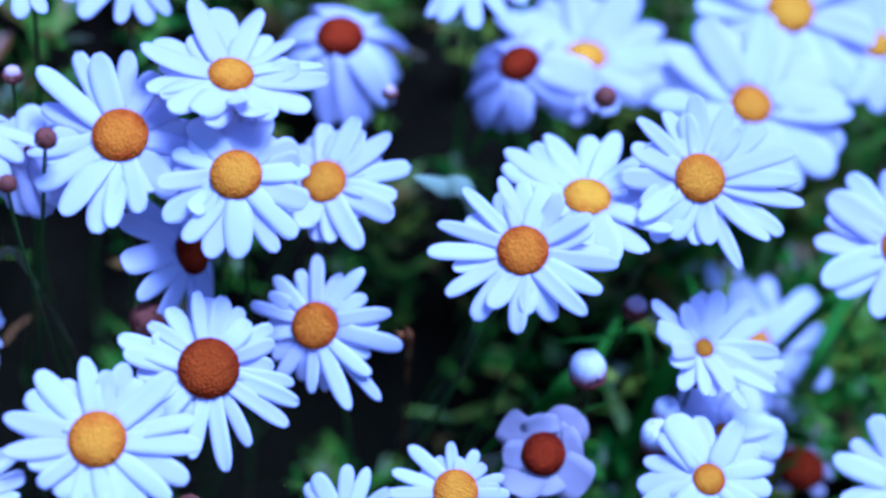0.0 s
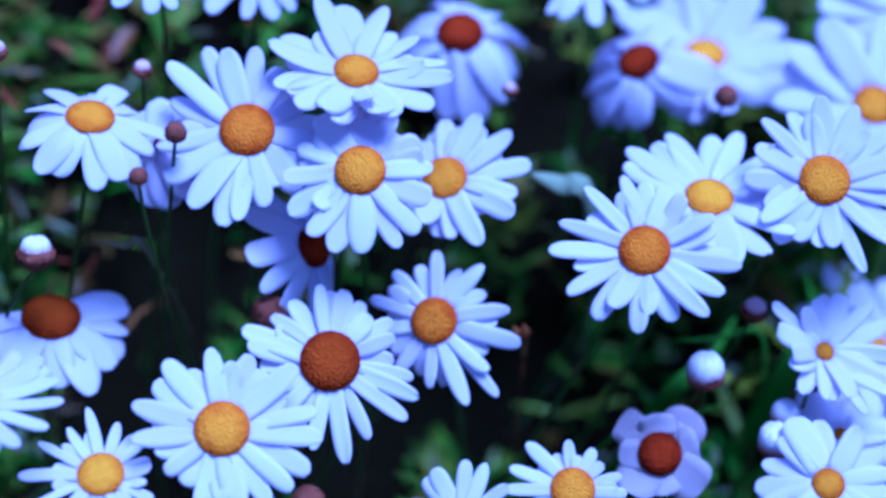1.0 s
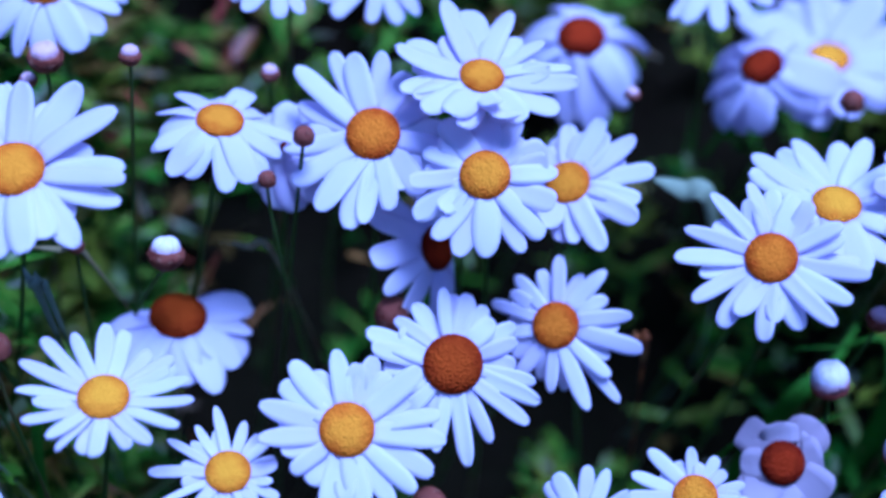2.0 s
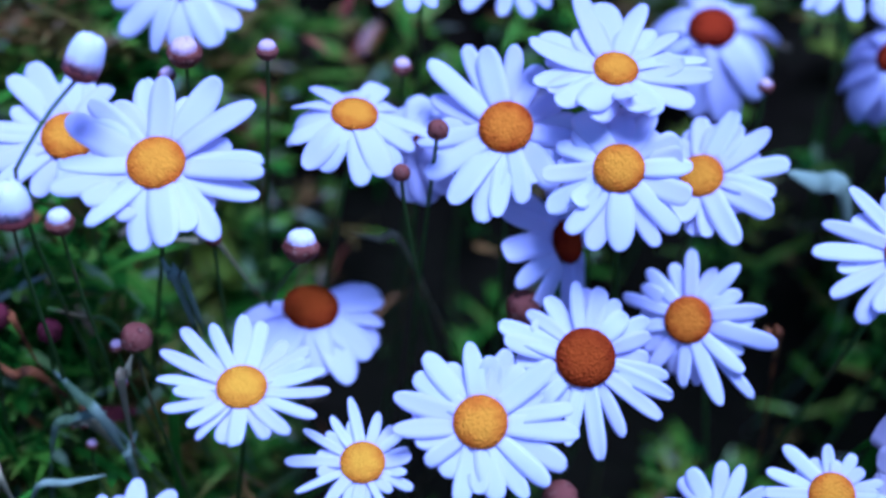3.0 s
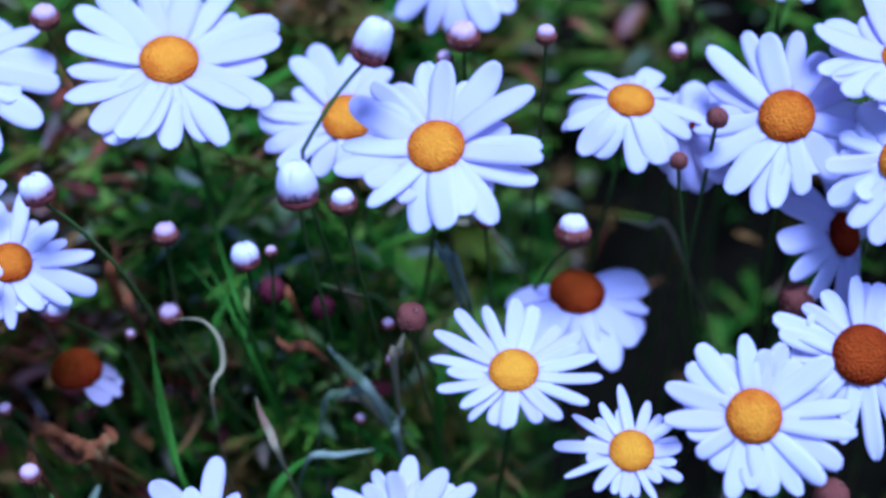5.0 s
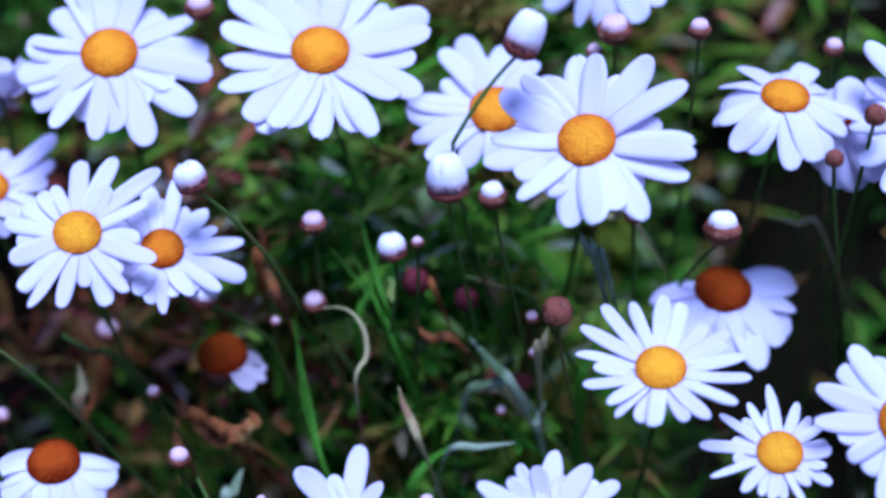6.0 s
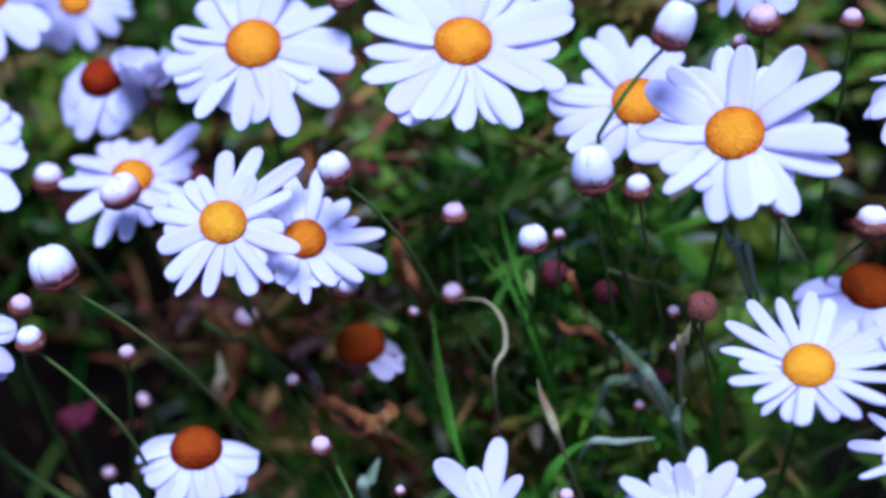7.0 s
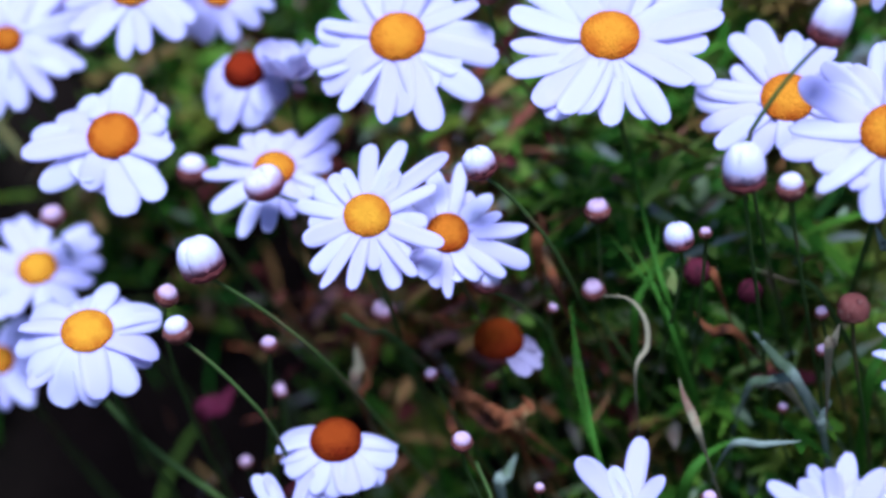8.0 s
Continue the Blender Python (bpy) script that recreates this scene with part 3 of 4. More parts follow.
daisy(301.0, 495.6, -37.2, (-0.03, -0.96, 0.27), 34.1, 6.4, petals=12, droop=20, age=0.3, wide=0.42)
daisy(227.1, 390.6, -69.8, (-0.22, -0.9, 0.38), 21.6, 4.8, petals=15, droop=18, age=0.2, wide=0.44)
daisy(151.8, 399.0, -67.1, (-0.22, -0.92, 0.33), 16.1, 6.5, petals=10, droop=6, age=0.2, wide=0.36, rays=((-142, 16.3), (-98, 14.8), (-45, 16.1), (-14, 16.2), (11, 15.5), (33, 11.8), (73, 10.8), (124, 18.9), (154, 18.8), (174, 20.2)))
daisy(119.2, 399.0, -73.6, (-0.23, -0.93, 0.28), 17.8, 5.1, petals=15, droop=6, age=0.2, wide=0.36)
daisy(186.6, 420.0, -61.5, (-0.23, -0.97, 0.1), 14.0, 6.8, petals=8, droop=4, age=1.0, wide=1.6, old=True, rays=((45, 17.5), (90, 12.5), (135, 17.0), (180, 12.5), (-135, 16.0), (-90, 13.0), (-45, 17.5), (0, 12.5)))
daisy(189.1, 471.9, 101.0, (-0.22, -0.9, 0.38), 25.2, 7.7, petals=15, droop=16, age=0.3, wide=0.36)
daisy(-33.2, 471.9, 94.7, (-0.07, -0.9, 0.44), 26.5, 8.1, petals=14, droop=24, age=0.3, wide=0.42)
daisy(41.7, 453.6, 97.2, (-0.16, -0.91, 0.38), 20.2, 6.7, petals=14, droop=16, age=0.3, wide=0.36)
daisy(74.3, 470.4, 99.0, (-0.16, -0.91, 0.38), 21.2, 7.0, petals=14, droop=22, age=0.3, wide=0.36)
daisy(20.6, 432.6, 46.0, (0.06, -0.74, 0.67), 22.4, 7.1, petals=17, droop=36, age=0.3, wide=0.4, dome=0.2)
daisy(-35.9, 411.6, 30.8, (-0.04, -0.91, 0.42), 29.4, 8.3, petals=16, droop=4, age=0.25, wide=0.37, rays=((-165, 29.8), (-132, 28.4), (-101, 26.4), (-79, 28.4), (-66, 26.2), (-52, 29.8), (-26, 31.0), (-13, 31.2), (-3, 32.3), (31, 31.9), (52, 30.0), (86, 27.9), (102, 30.0), (129, 28.6), (155, 28.9), (176, 29.0)))
daisy(-65.8, 445.2, 41.8, (0.07, -0.91, 0.4), 25.1, 8.0, petals=12, droop=6, age=0.22, wide=0.4, rays=((-173, 29.3), (-156, 27.9), (-139, 27.3), (-91, 18.9), (-48, 19.7), (-12, 21.8), (26, 21.3), (59, 22.5), (88, 22.9), (114, 29.0), (130, 27.5), (173, 28.7)))
daisy(6.1, 466.2, -12.3, (0.08, -0.71, 0.7), 25.5, 9.1, petals=12, droop=36, age=0.76, wide=0.52, dome=0.25, arc=(168, 410))
daisy(-13.3, 411.6, -32.8, (-0.02, -0.79, 0.62), 22.9, 7.2, petals=17, droop=0, age=0.1, wide=0.27, rays=((-156, 23.4), (-135, 20.8), (-126, 20.4), (-94, 20.4), (-72, 19.3), (-56, 22.6), (-32, 25.4), (-14, 25.4), (7, 24.5), (21, 19.7), (33, 22.4), (69, 22.9), (91, 23.1), (114, 22.2), (134, 25.7), (152, 26.8), (169, 24.6)))
daisy(20.3, 413.7, -55.4, (-0.02, -0.84, 0.55), 17.2, 6.5, petals=12, droop=2, age=0.06, wide=0.28, rays=((-155, 21.4), (-134, 17.1), (-100, 16.1), (-72, 17.4), (-34, 16.4), (-1, 14.8), (36, 15.4), (70, 16.2), (94, 20.1), (122, 17.8), (148, 19.6), (176, 22.6)))
daisy(-117.4, 428.4, 57.5, (0.14, -0.85, 0.51), 34.0, 8.9, petals=18, droop=5, age=0.28, wide=0.32, rays=((-146, 32.7), (-126, 34.9), (-113, 32.7), (-102, 34.6), (-91, 33.2), (-81, 32.8), (-65, 29.7), (-53, 35.0), (-37, 32.3), (-19, 33.9), (14, 34.1), (32, 35.6), (61, 36.9), (86, 37.3), (111, 37.8), (134, 35.6), (156, 33.4), (179, 30.9)))
daisy(-183.9, 428.4, 56.1, (0.15, -0.89, 0.44), 31.9, 8.8, petals=14, droop=9, age=0.3, wide=0.34, rays=((-164, 29.7), (-134, 29.4), (-116, 31.2), (-89, 32.4), (-74, 29.5), (-60, 36.2), (-31, 34.3), (-5, 32.9), (13, 31.3), (36, 29.5), (76, 34.1), (104, 34.4), (130, 33.0), (171, 25.2)))
daisy(-329.4, 438.9, 54.3, (0.35, -0.88, 0.34), 28.3, 5.0, petals=16, droop=14, age=0.5, wide=0.36)
daisy(-283.4, 441.0, 73.5, (0.25, -0.91, 0.33), 26.7, 8.0, petals=16, droop=8, age=0.2, wide=0.32)
daisy(-326.5, 467.5, 78.6, (0.25, -0.89, 0.38), 25.6, 8.2, petals=14, droop=16, age=0.3, wide=0.4)
daisy(-269.2, 407.4, 21.4, (0.24, -0.87, 0.43), 22.3, 8.2, petals=11, droop=9, age=0.4, wide=0.66, rays=((-174, 26.5), (-154, 28.6), (-128, 29.2), (-101, 20.0), (-67, 29.6), (-40, 27.3), (-9, 21.5), (34, 17.3), (88, 22.3), (120, 14.0), (162, 22.2)))
daisy(-244.4, 449.4, 46.4, (0.1, -0.86, 0.5), 19.5, 7.4, petals=8, droop=42, age=0.8, wide=0.6, dome=0.45, rays=((-150, 17.0), (-122, 21.0), (-98, 22.5), (-72, 21.0), (-46, 17.0), (-18, 16.0), (104, 11.5), (122, 11.0)))
daisy(-226.6, 436.8, 14.0, (0.25, -0.77, 0.58), 22.4, 6.8, petals=12, droop=10, age=0.2, wide=0.36, rays=((-157, 22.9), (-124, 26.9), (-100, 27.4), (-77, 25.1), (-44, 20.4), (-3, 19.7), (42, 25.0), (55, 28.6), (69, 18.0), (104, 16.3), (140, 18.7), (171, 22.0)))
daisy(-180.0, 396.9, 0.7, (0.27, -0.86, 0.43), 24.7, 6.9, petals=14, droop=5, age=0.14, wide=0.28, rays=((-178, 20.4), (-144, 22.3), (-120, 25.4), (-104, 27.1), (-87, 24.9), (-70, 17.7), (-55, 24.5), (-46, 24.1), (-15, 25.5), (33, 22.6), (55, 29.8), (80, 26.9), (100, 25.2), (124, 18.4)))
daisy(-160.3, 413.7, -3.5, (0.29, -0.86, 0.43), 21.2, 6.4, petals=11, droop=5, age=0.5, wide=0.34, rays=((-132, 15.9), (-111, 16.4), (-80, 21.2), (-55, 17.4), (-30, 21.6), (-6, 26.0), (15, 23.8), (32, 18.3), (53, 18.9), (85, 24.6), (111, 21.6)))
daisy(-193.4, 415.8, -69.0, (0.16, -0.67, 0.72), 19.0, 8.0, petals=12, droop=34, age=0.68, wide=0.6, dome=0.4, arc=(158, 388))
daisy(-201.7, 403.2, -94.5, (0.25, -0.91, 0.33), 19.5, 6.1, petals=15, droop=5, age=0.2, wide=0.34)
daisy(-263.5, 386.4, -38.1, (0.24, -0.72, 0.65), 22.7, 7.8, petals=17, droop=36, age=0.15, wide=0.55, dome=0.15)
daisy(-318.0, 445.2, -24.3, (0.21, -0.79, 0.58), 24.7, 7.1, petals=14, droop=4, age=0.12, wide=0.36)
daisy(-337.3, 453.6, -59.1, (0.24, -0.87, 0.43), 19.3, 5.7, petals=14, droop=30, age=0.35, wide=0.4)
daisy(-152.9, 453.6, -38.6, (0.05, -0.6, 0.8), 14.2, 8.2, petals=6, droop=34, age=0.72, wide=0.8, dome=0.62, old=True, rays=((-40, 17.0), (-22, 18.0), (-4, 15.0), (14, 13.0), (98, 13.5), (118, 12.5)))
daisy(-101.1, 411.6, -79.6, (0.2, -0.66, 0.72), 16.0, 2.1, petals=4, droop=-14, age=0.2, wide=0.5, rays=((52, 13.0), (94, 25.0), (128, 14.0), (150, 22.0)))
daisy(-43.2, 399.0, -77.3, (0.23, -0.92, 0.33), 22.1, 6.4, petals=11, droop=2, age=0.2, wide=0.32, rays=((-158, 23.9), (-111, 18.5), (-62, 17.6), (-14, 20.6), (11, 24.6), (35, 24.9), (62, 21.9), (87, 22.1), (118, 18.8), (151, 23.5), (177, 26.1)))
daisy(40.6, 443.1, 38.7, (-0.12, -0.95, 0.28), 18.8, 2.1, petals=13, droop=34, age=0.9, wide=0.5)
bud(71.8, 445.2, -13.6, (-0.03, -0.64, 0.77), 6.3, white=0)
bud(-43.3, 420.0, -18.8, (0, -0.44, 0.9), 5.1, white=0)
bud(-93.7, 428.4, -2.0, (-0.15, -0.51, 0.84), 5.0, white=0.6)
bud(-86.1, 428.4, -0.1, (0.01, -0.53, 0.85), 2.3, white=0.4)
bud(-119.1, 432.6, 4.7, (0.01, -0.53, 0.85), 4.6, white=0.35)
bud(3.8, 436.8, 6.2, (0.04, -0.44, 0.9), 6.3, white=0.46, away=(-0.3, 0.85, -0.4), run=42)
bud(-4.8, 428.4, 64.2, (-0.01, -0.59, 0.81), 3.8, white=0.4)
bud(-29.6, 436.8, 65.1, (-0.02, -0.71, 0.7), 6.0, white=0.1)
bud(-35.7, 445.2, 59.7, (-0.02, -0.67, 0.74), 3.1, white=0.1)
bud(36.4, 453.6, 62.5, (-0.01, -0.63, 0.77), 3.5, white=0.4)
bud(44.4, 420.0, 39.4, (0.06, -0.67, 0.74), 3.6, white=0.05)
bud(33.5, 420.0, 27.1, (-0.02, -0.67, 0.74), 3.0, white=0)
bud(-53.8, 399.0, 56.0, (0.4, -0.3, 0.87), 5.9, white=0.6, away=(-0.58, 0.1, -0.8), run=30, tall=1.75)
bud(-73.5, 399.0, 16.9, (-0.03, -0.53, 0.85), 6.7, white=0.98)
bud(-61.2, 403.2, 13.7, (-0.07, -0.58, 0.81), 4.6, white=0.55)
bud(-122.9, 453.6, -20.5, (-0.01, -0.66, 0.75), 4.3, white=0.4)
bud(-149.4, 420.0, -17.2, (0.17, -0.44, 0.88), 5.3, white=0.65, away=(0.25, 0.9, -0.3), run=40)
bud(-148.5, 403.2, 16.5, (-0.26, -0.53, 0.81), 5.5, white=0.6, away=(0.42, 0.8, -0.55), run=34)
bud(-222.7, 378.0, -15.3, (-0.18, -0.5, 0.85), 7.4, white=0.8, away=(0.58, 0.7, -0.55), run=42)
bud(-239.0, 389.0, -26.6, (0.43, -0.46, 0.77), 4.2, white=0.4)
bud(-228.8, 377.0, -35.3, (-0.05, -0.6, 0.8), 5.0, white=0.45, away=(0.62, 0.45, -0.66), run=32)
bud(-215.1, 411.6, -41.2, (0.12, -0.55, 0.83), 3.3, white=0.4)
bud(-148.8, 399.0, -63.1, (0.19, -0.62, 0.76), 3.7, white=0.4)
bud(-253.7, 432.6, 11.0, (0.11, -0.5, 0.86), 6.3, white=0.5)
bud(-221.2, 415.8, 8.9, (-0.18, -0.64, 0.74), 7.4, white=0.6, away=(0.75, 0.45, -0.35), run=24, tall=0.55)
daisy(-227.5, 447.0, 46.0, (0.12, -0.42, 0.9), 13.5, 3.2, petals=10, droop=-44, age=0.2, wide=0.85)
bud(-226.4, 453.6, 39.7, (0.23, -0.37, 0.9), 3.4, white=0.4)
bud(-231.6, 462.0, -61.8, (0.15, -0.63, 0.76), 2.5, white=0.1)
bud(-171.2, 441.0, -49.8, (-0.1, -0.69, 0.72), 2.7, white=0.3)
bud(-135.8, 453.6, -26.9, (0.34, -0.49, 0.8), 2.0, white=0.4)
bud(-74.5, 458.0, -17.6, (0.16, -0.67, 0.73), 4.4, white=-0.1)
bud(-189.2, 420.0, -108.1, (0.16, -0.67, 0.73), 3.5, white=0.3)
bud(202.6, 420.0, -37.7, (-0.17, -0.49, 0.85), 6.7, white=0.65)
bud(223.4, 428.4, -19.7, (0.03, -0.66, 0.75), 4.9, white=0.4)
bud(228.3, 453.6, 52.0, (-0, -0.76, 0.65), 4.6, white=0.05)
bud(236.2, 415.8, -40.5, (-0.16, -0.74, 0.65), 5.3, white=0)
bud(155.5, 462.0, 56.1, (-0.11, -0.64, 0.76), 3.0, white=0.4)
bud(-62.9, 462.0, -53.5, (0.15, -0.63, 0.76), 2.1, white=0.4)
bud(-243.1, 462.0, -88.3, (0.15, -0.63, 0.76), 2.7, white=0.3)
dry_leaf([(-118.8, 441.0, -21.1), (-110.0, 441.0, -21.2), (-104.4, 441.0, -27.0), (-103.2, 441.0, -35.6), (-106.3, 441.0, -46.3)], 1.6, tone='straw')
dry_leaf([(-92.9, 441.0, -44.5), (-91.3, 441.0, -49.6), (-87.9, 441.0, -56.3), (-85.2, 441.0, -63.0)], 2.9, tone='straw')
grass_blade([(-120.1, 457.8, -1.7), (-111.5, 457.8, -11.3), (-101.9, 457.8, -22.5), (-95.9, 457.8, -36.6)], 1.8)
grass_blade([(-131.2, 462.0, -24.3), (-129.0, 462.0, -46.4), (-124.9, 462.0, -62.7), (-120.7, 462.0, -73.5)], 1.8)
stalk([(-74.5, 453.6, -10.3), (-63.1, 453.6, -13.6), (-51.8, 453.6, -19.1)], 2.1)
grass_blade([(-72.8, 453.6, -29.5), (-65.1, 453.6, -37.5), (-56.5, 453.6, -47.7)], 3.4, tone='grey')
grass_blade([(-38.5, 445.2, 4.4), (-35.8, 445.2, -1.4), (-32.8, 445.2, -6.7)], 3.0, tone='grey')
grass_blade([(-77.3, 445.2, -64.7), (-67.2, 445.2, -62.7), (-56.3, 445.2, -60.8)], 2.2, tone='grey')
dry_leaf([(-160.9, 456.0, -59.4), (-154.9, 456.0, -61.3), (-149.7, 456.0, -66.3)], 6.5, tone='rust')
dry_leaf([(-170.2, 456.0, -52.3), (-166.0, 456.0, -57.8), (-156.9, 456.0, -60.1)], 5.8, tone='rust')
stalk([(-202.2, 441.0, -32.6), (-192.3, 441.0, -37.5), (-182.6, 441.0, -40.2)], 2.2)
stalk([(-150.0, 420.0, -71.9), (-145.2, 420.0, -80.9), (-139.4, 420.0, -92.4)], 1.7)
stalk([(-286.8, 441.0, -68.2), (-271.5, 441.0, -80.5), (-254.5, 441.0, -90.5), (-239.8, 441.0, -98.7)], 2.6)
dry_leaf([(-205.1, 462.0, -44.2), (-203.1, 462.0, -51.8), (-202.7, 462.0, -61.4)], 4.2, tone='straw')
dry_leaf([(-263.8, 470.4, -76.5), (-256.4, 470.4, -69.8), (-252.4, 470.4, -62.4)], 8.0, tone='wine')
grass_blade([(179.3, 441.0, -57.6), (194.8, 441.0, -55.3), (210.7, 441.0, -51.1), (220.8, 441.0, -48.2)], 1.8)
grass_blade([(208.2, 462.0, -29.4), (224.7, 462.0, -29.5), (241.5, 462.0, -29.6)], 2.3)
grass_blade([(161.8, 462.0, 28.3), (171.4, 462.0, 24.3), (181.0, 462.0, 18.4)], 7.6, tone='grey')
dry_leaf([(153.2, 462.0, -22.0), (155.4, 462.0, -24.9), (156.7, 462.0, -29.1)], 5.6, tone='rust')
dry_leaf([(19.1, 470.4, 11.3), (28.6, 470.4, 9.2), (37.3, 470.4, 5.3)], 2.5, tone='straw')
dry_leaf([(-39.7, 462.0, 10.7), (-29.0, 462.0, 9.5), (-21.8, 462.0, 8.0)], 2.5, tone='straw')
grass_blade([(-35.3, 445.2, 3.0), (-32.6, 445.2, -2.2), (-30.0, 445.2, -7.4)], 2.4, tone='grey')
grass_blade([(268.4, 483.0, -7.9), (272.1, 483.0, -24.4), (262.4, 483.0, -40.2)], 10.2)
grass_blade([(-71.5, 457.8, -47.5), (-65.7, 457.8, -44.1), (-56.2, 457.8, -47.5)], 3.1, tone='grey')
grass_blade([(-50.1, 457.8, -60.6), (-51.1, 457.8, -55.5), (-48.5, 457.8, -49.2)], 2.8, tone='grey')
dry_leaf([(-49.5, 436.8, -36.0), (-48.5, 436.8, -30.1), (-46.9, 436.8, -24.2)], 3.3, tone='straw')
bud(-52.4, 445.2, -22.3, (-0.11, -0.61, 0.78), 2.5, white=0.4)
grass_blade([(-111.8, 453.6, -3.0), (-104.0, 453.6, -16.8), (-100.0, 453.6, -27.2)], 1.6)
grass_blade([(-116.6, 457.8, 39.7), (-112.0, 457.8, 16.2), (-104.7, 457.8, -9.0), (-98.6, 457.8, -25.0)], 1.8)
grass_blade([(312.5, 462.0, -23.1), (324.3, 462.0, -19.7), (338.1, 462.0, -16.4)], 4.9)
grass_blade([(318.6, 483.0, -46.7), (329.5, 483.0, -28.3), (342.8, 483.0, -12.0)], 8.6)
grass_blade([(216.1, 487.2, -50.1), (231.6, 487.2, -38.8), (243.3, 487.2, -23.2)], 7.3)
daisy(299.6, 399.0, -79.7, (-0.25, -0.93, 0.28), 24.8, 6.4, petals=15, droop=6, age=0.2, wide=0.36)
daisy(247.1, 420.0, -59.3, (-0.22, -0.85, 0.48), 19.4, 2.3, petals=13, droop=22, age=0.2, wide=0.6)
bud(218.8, 407.4, -59.0, (-0.2, -0.57, 0.8), 6.0, white=0.85)
bud(226.2, 415.8, -51.9, (-0.12, -0.6, 0.79), 4.9, white=0.85)
daisy(302.6, 470.0, -81.7, (-0.2, -0.82, 0.52), 12.5, 8.4, petals=6, droop=40, age=1.0, wide=0.9, old=True)
bud(-307.3, 436.8, -6.4, (0.16, -0.67, 0.73), 5.0, white=0.1)
daisy(-265.3, 470.4, 75.5, (0.24, -0.87, 0.43), 19.6, 6.0, petals=12, droop=36, age=0.3, wide=0.44)
bud(-156.8, 432.6, 70.5, (0.1, -0.69, 0.72), 5.2, white=0.1)
bud(-22.6, 441.0, 9.7, (-0.03, -0.71, 0.7), 3.1, white=0.1)
bud(79.1, 428.4, -70.0, (-0.03, -0.75, 0.67), 6.1, white=0)
bud(-198.2, 470.4, -33.5, (0.15, -0.67, 0.73), 5.0, white=0.2)
bud(-91.7, 462.0, -12.8, (0.15, -0.67, 0.73), 5.0, white=-0.1)
bud(-51.8, 449.4, -33.8, (0.12, -0.6, 0.79), 2.4, white=0.4)
bud(-80.0, 420.0, -76.1, (0.12, -0.6, 0.79), 2.9, white=0.4)
bud(-129.9, 420.0, -78.2, (0.12, -0.6, 0.79), 2.0, white=0.4)
bud(-231.1, 462.0, -62.9, (0.12, -0.6, 0.79), 2.5, white=0.2)
dry_leaf([(-145.2, 457.0, -55.9), (-142.1, 457.0, -59.8), (-144.8, 457.0, -66.3)], 6.8, tone='rust')
dry_leaf([(-176.0, 456.0, -33.3), (-167.9, 456.0, -35.1), (-160.0, 456.0, -32.3)], 4.6, tone='rust')
dry_leaf([(-144.4, 457.0, -4.7), (-138.2, 457.0, -13.9), (-134.0, 457.0, -23.1)], 5.6, tone='rust')
dry_leaf([(-73.7, 462.0, -46.0), (-67.5, 462.0, -46.2), (-60.3, 462.0, -49.0)], 3.9, tone='straw')
dry_leaf([(-143.3, 457.0, 4.3), (-140.5, 457.0, -2.2), (-142.3, 457.0, -10.5)], 7.4, tone='rust')
dry_leaf([(-95.3, 462.0, -8.2), (-88.0, 462.0, -11.7), (-84.3, 462.0, -18.0)], 4.0, tone='rust')
dry_leaf([(-91.3, 457.0, -25.4), (-85.5, 457.0, -30.7), (-76.2, 457.0, -32.1)], 5.5, tone='rust')
grass_blade([(-74.2, 460.0, -49.1), (-67.4, 460.0, -44.7), (-57.9, 460.0, -43.0)], 2.6, tone='grey')
grass_blade([(-149.1, 452.0, -87.7), (-147.5, 452.0, -81.1), (-145.0, 452.0, -74.5)], 4.0, tone='grey')
grass_blade([(-38.0, 465.0, -47.1), (-34.3, 465.0, -34.4), (-32.8, 465.0, -23.7)], 3.5, tone='green')
grass_blade([(-92.1, 465.0, -82.1), (-85.4, 465.0, -70.5), (-74.9, 465.0, -64.2)], 4.0, tone='green')
grass_blade([(-111.1, 465.0, -28.5), (-106.2, 465.0, -13.5), (-105.1, 465.0, 1.2)], 3.0, tone='green')
grass_blade([(-117.8, 458.0, -77.7), (-124.4, 458.0, -54.4), (-131.3, 458.0, -25.6)], 1.8, tone='green')
dry_leaf([(-168.1, 457.0, -52.4), (-162.8, 457.0, -60.5), (-153.6, 457.0, -66.4), (-145.0, 457.0, -66.3)], 9.0, tone='rust')
dry_leaf([(-157.9, 455.0, -61.8), (-149.3, 455.0, -62.6), (-140.9, 455.0, -59.0)], 6.0, tone='rust')
dry_leaf([(-167.8, 458.0, -55.3), (-169.0, 458.0, -65.7), (-164.2, 458.0, -74.7)], 5.0, tone='rust')
dry_leaf([(-201.2, 460.0, -47.0), (-198.9, 460.0, -56.3), (-200.2, 460.0, -65.0)], 4.5, tone='rust')


# ---- undergrowth: feathery leaves on short shoots, and grass ----
def bare(u, v):
    """How bare the bank is: open, shaded hollows between the clumps."""
    low = max(0.0, min(0.92, (-0.035 - v) * 15)) if u < -0.08 else 0.0
    return min(0.83, low + hollow(u, v) * (1.05 if u > -0.02 else 0.75) + max(0.0, (math.hypot(u, v) - 0.5) * 2.2) + max(0.0, 0.42 - 3.4 * noise.noise(Vector((u * 24, v * 24, 1.7)))))


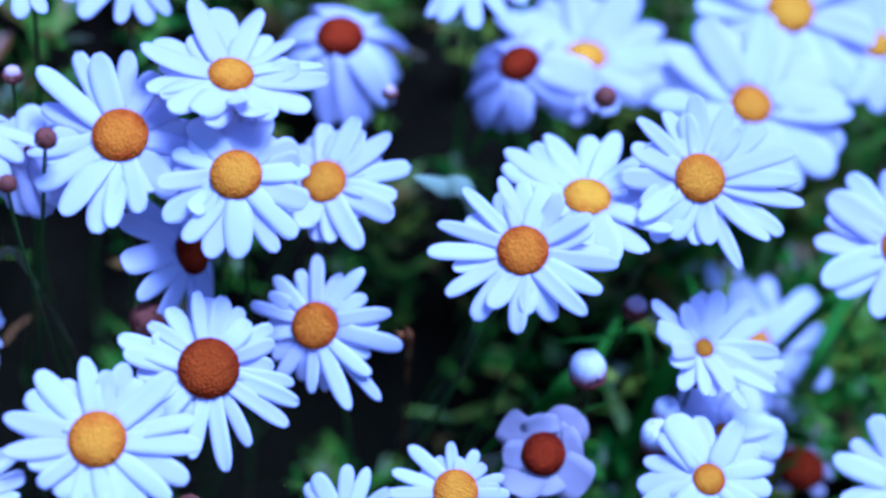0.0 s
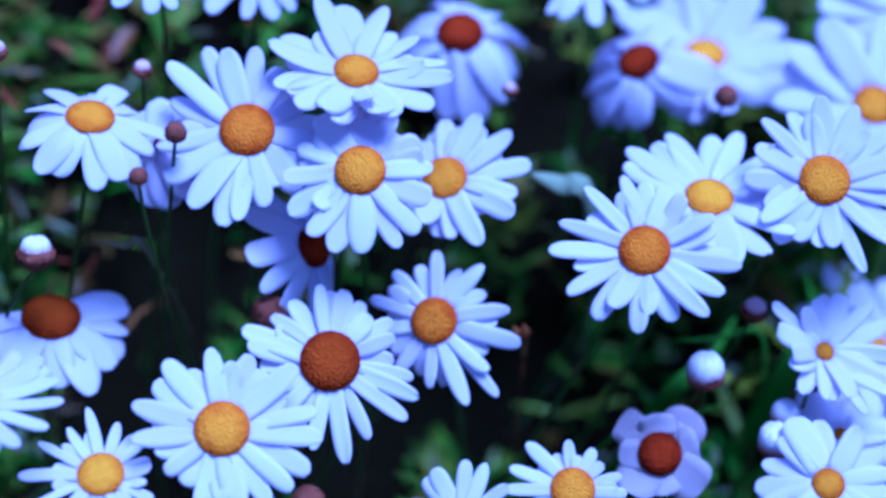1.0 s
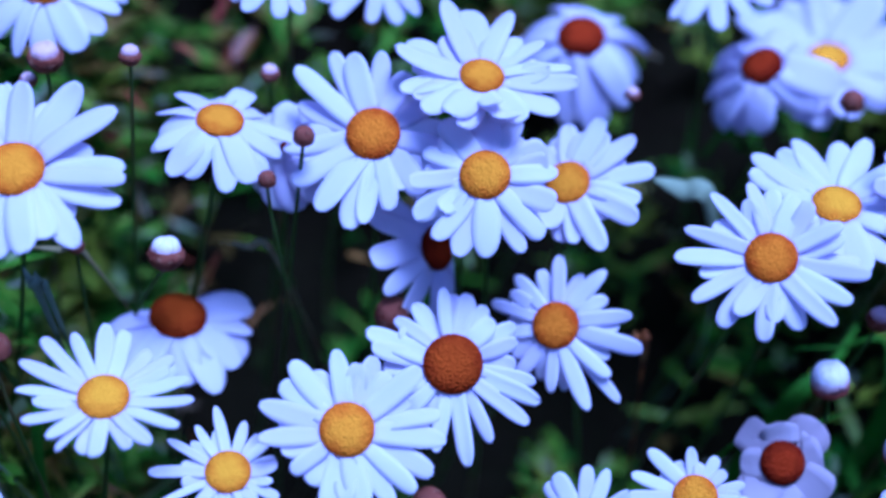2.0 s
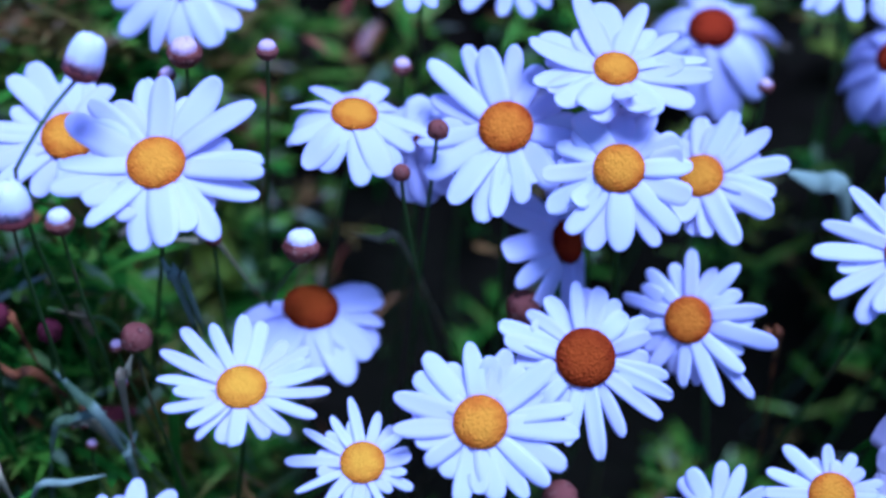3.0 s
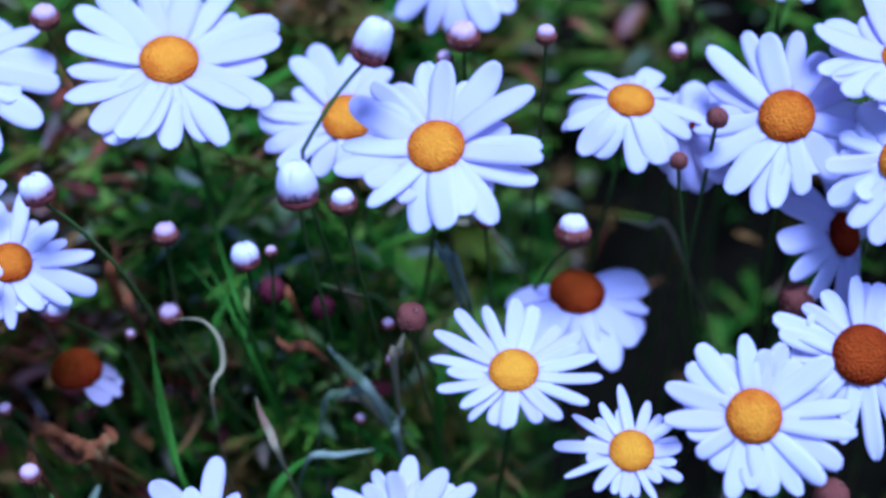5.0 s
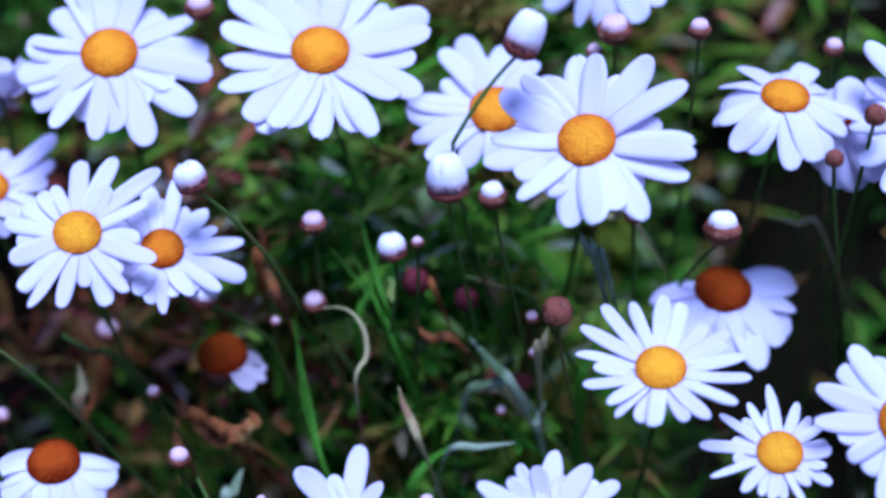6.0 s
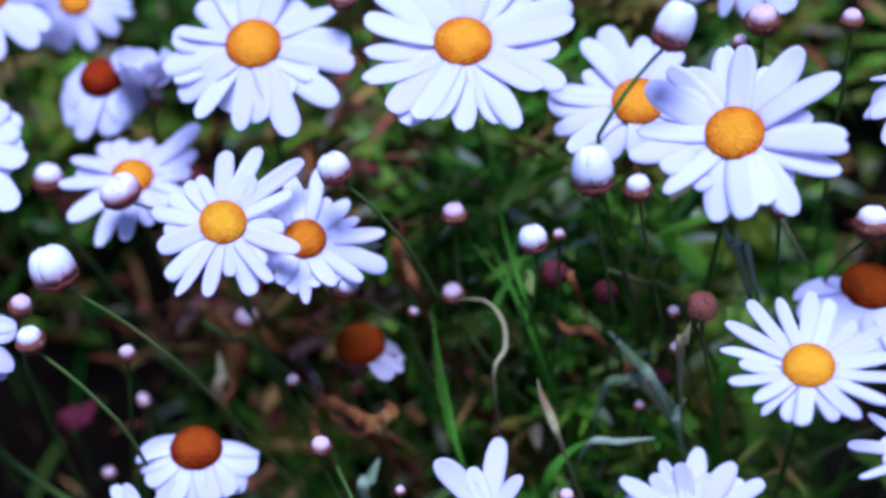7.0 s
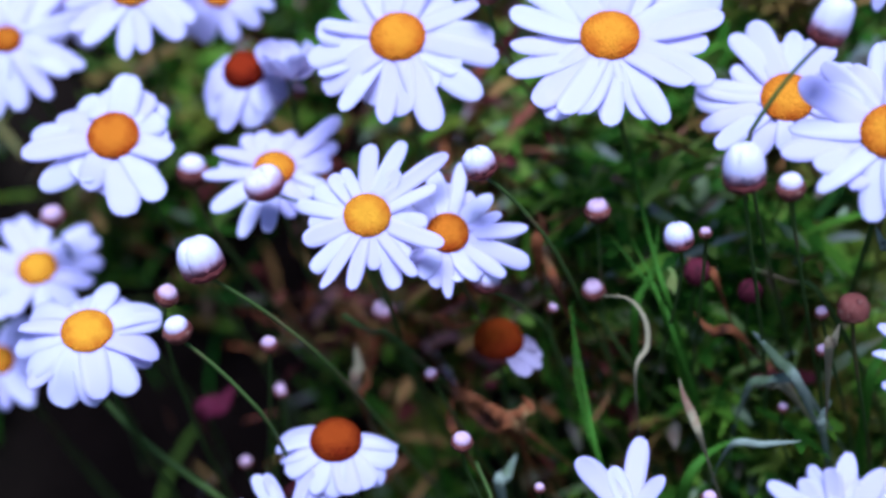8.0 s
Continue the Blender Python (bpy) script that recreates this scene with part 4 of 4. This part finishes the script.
def build_undergrowth():
    rng = random.Random(5)
    verts, faces = [], []

    def strip(a, way, side, length, w, curl):
        n = len(verts)
        rows = 3
        p, d = a.copy(), way.copy()
        for k in range(rows + 1):
            ww = w * (0.6, 1.0, 0.8, 0.12)[k]
            verts.extend((tuple(p - side * ww), tuple(p + side * ww)))
            p = p + d * (length / rows)
            d = (d + curl * 0.25).normalized()
        for k in range(rows):
            i = n + 2 * k
            faces.append((i, i + 2, i + 3, i + 1))

    for k in range(4700):
        u, v = (rng.uniform(-0.42, 0.42), rng.uniform(-0.26, 0.24)) if k < 2100 else (rng.uniform(-0.95, 0.95), rng.uniform(-0.34, 0.5))
        if k >= 3000:
            u, v = rng.gauss(-0.085, 0.045), rng.gauss(-0.02, 0.05)
        d = 0.57 + 0.36 * v
        if rng.random() < bare(u, v):
            continue
        root = BANK @ Vector((u, d, v))
        root.z = soil_height(root.x, root.y) - 0.003
        grow = (INTO @ Vector((rng.uniform(-0.4, 0.4), -0.55 + rng.uniform(-0.2, 0.2), 0.75))).normalized()
        tall = rng.uniform(0.035, 0.1) * (1.0 + 0.6 * math.exp(-((u + 0.07) / 0.09) ** 2 - ((v + 0.04) / 0.05) ** 2) + 0.6 * math.exp(-((u - 0.36) / 0.09) ** 2 - (v / 0.12) ** 2)) * (0.85 + 0.9 * max(0.0, noise.noise(Vector((u * 21, v * 21, 1.7)))))
        for j in range(rng.randint(5, 9)):
            s = (j + 1) / 9
            a = root + grow * tall * s + Vector((rng.uniform(-1, 1), rng.uniform(-1, 1), rng.uniform(-1, 1))) * 0.004
            if (OUT_OF @ a).y < 0.46:
                continue
            ang = j * 2.4 + rng.uniform(-0.5, 0.5)
            side0 = grow.cross(Vector((0.2, 0.3, 1))).normalized()
            other = grow.cross(side0)
            out = (side0 * math.cos(ang) + other * math.sin(ang) + grow * rng.uniform(0.2, 0.9)).normalized()
            flat = out.cross(grow).normalized()
            drop = Vector((0, 0, -1)) * rng.uniform(0.1, 0.9)
            ln = rng.uniform(0.014, 0.04)
            w = rng.uniform(0.0012, 0.0029)
            strip(a, out, flat, ln, w, drop)
            for k in (0.35, 0.65):
                for sgn in (-1, 1):
                    if rng.random() < 0.25:
                        continue
                    k += rng.uniform(-0.1, 0.1)
                    b = a + out * ln * k + drop * ln * 0.12 * k
                    strip(b, (out * rng.uniform(0.5, 1.2) + flat * sgn * rng.uniform(0.4, 1.1) + grow * rng.uniform(-0.5, 0.5)).normalized(), (flat * rng.uniform(0.4, 1.2) - out * sgn * 0.5 + grow * rng.uniform(-0.6, 0.6)).normalized(), ln * (0.55 - 0.3 * k) * rng.uniform(0.8, 1.3), w * 0.9, drop)
    me = mesh_of("undergrowth", verts, faces, [LEAF])
    tagged(new("undergrowth", me), "feathery dark and grey-green daisy leaves covering the bank", "foliage", kind="stuff")
    verts.clear(), faces.clear()
    for k in range(5600):
        u, v = (rng.gauss(-0.15, 0.11), rng.uniform(-0.28, 0.28)) if k < 3500 else (rng.gauss(-0.18, 0.045), rng.gauss(-0.022, 0.04))
        if rng.random() < min(0.85, bare(u, v)) or (v < -0.055 and rng.random() < 0.6):
            continue
        lift = rng.uniform(0.004, 0.09 - 0.06 * min(1.0, bare(u, v)))
        a = BANK @ Vector((u, 0.57 + 0.36 * v - lift * 0.8, v))
        out = Vector((rng.uniform(-1, 1), rng.uniform(-1, 1), rng.uniform(-0.6, 0.8))).normalized()
        flat = out.cross(Vector((rng.uniform(-1, 1), rng.uniform(-1, 1), 1))).normalized()
        strip(a, out, flat, rng.uniform(0.007, 0.028), rng.choice((0.0006, 0.001, 0.0015, 0.0022, 0.0034)), Vector((rng.uniform(-1, 1), rng.uniform(-1, 1), -0.5)))
    me = mesh_of("withered_leaves", verts, faces, [LITTER])
    tagged(new("withered_leaves", me), "withered brown, olive and straw leaf scraps caught in the plants", "dead leaves", kind="stuff")
    verts, faces = [], []
    for k in range(3800):
        u, v = rng.uniform(-0.95, 0.95), rng.uniform(-0.34, 0.5)
        if k < 900:
            u, v = (rng.gauss(-0.09, 0.055), rng.gauss(-0.02, 0.06)) if k < 700 else (rng.gauss(0.38, 0.05), rng.gauss(0.0, 0.07))
        if rng.random() < bare(u, v) or rng.random() > (0.95 if u < -0.03 or u > 0.2 else 0.5):
            continue
        root = BANK @ Vector((u, 0.57 + 0.36 * v, v))
        root.z = soil_height(root.x, root.y) - 0.004
        way = (INTO @ Vector((rng.uniform(-0.5, 0.5), rng.uniform(-0.5, -0.1), 0.9))).normalized()
        bend = INTO @ Vector((rng.uniform(-1, 1), rng.uniform(-0.3, 0.3), -0.3))
        ln, w = rng.uniform(0.05, 0.13) * (1.0 if v < 0.03 else 0.6), rng.uniform(0.0007, 0.0019)
        if k % 7 == 3:
            w *= 2.2
        if k < 900 and v < -0.01:
            ln, way = min(ln * 1.7, 0.06 - 1.1 * v), (way + INTO @ Vector((0, -0.35, 0))).normalized()
        side = way.cross(INTO @ Vector((rng.uniform(-0.4, 0.4), -1, 0))).normalized()
        tip, on = root.copy(), way.copy()
        for j in range(6):
            tip, on = tip + on * ln / 6, (on + bend * 0.13).normalized()
        if (OUT_OF @ tip).y < 0.46:
            continue
        n, p = len(verts), root
        for j in range(7):
            ww = w * (1 - (j / 6) ** 2 * 0.93)
            verts.extend((tuple(p - side * ww), tuple(p + side * ww)))
            p = p + way * ln / 6
            way = (way + bend * 0.13).normalized()
        for j in range(6):
            i = n + 2 * j
            faces.append((i, i + 2, i + 3, i + 1))
    me = mesh_of("grass", verts, faces, [GRASS])
    tagged(new("grass", me), "thin green and straw-coloured grass between the daisies", "grass", kind="stuff")


build_undergrowth()
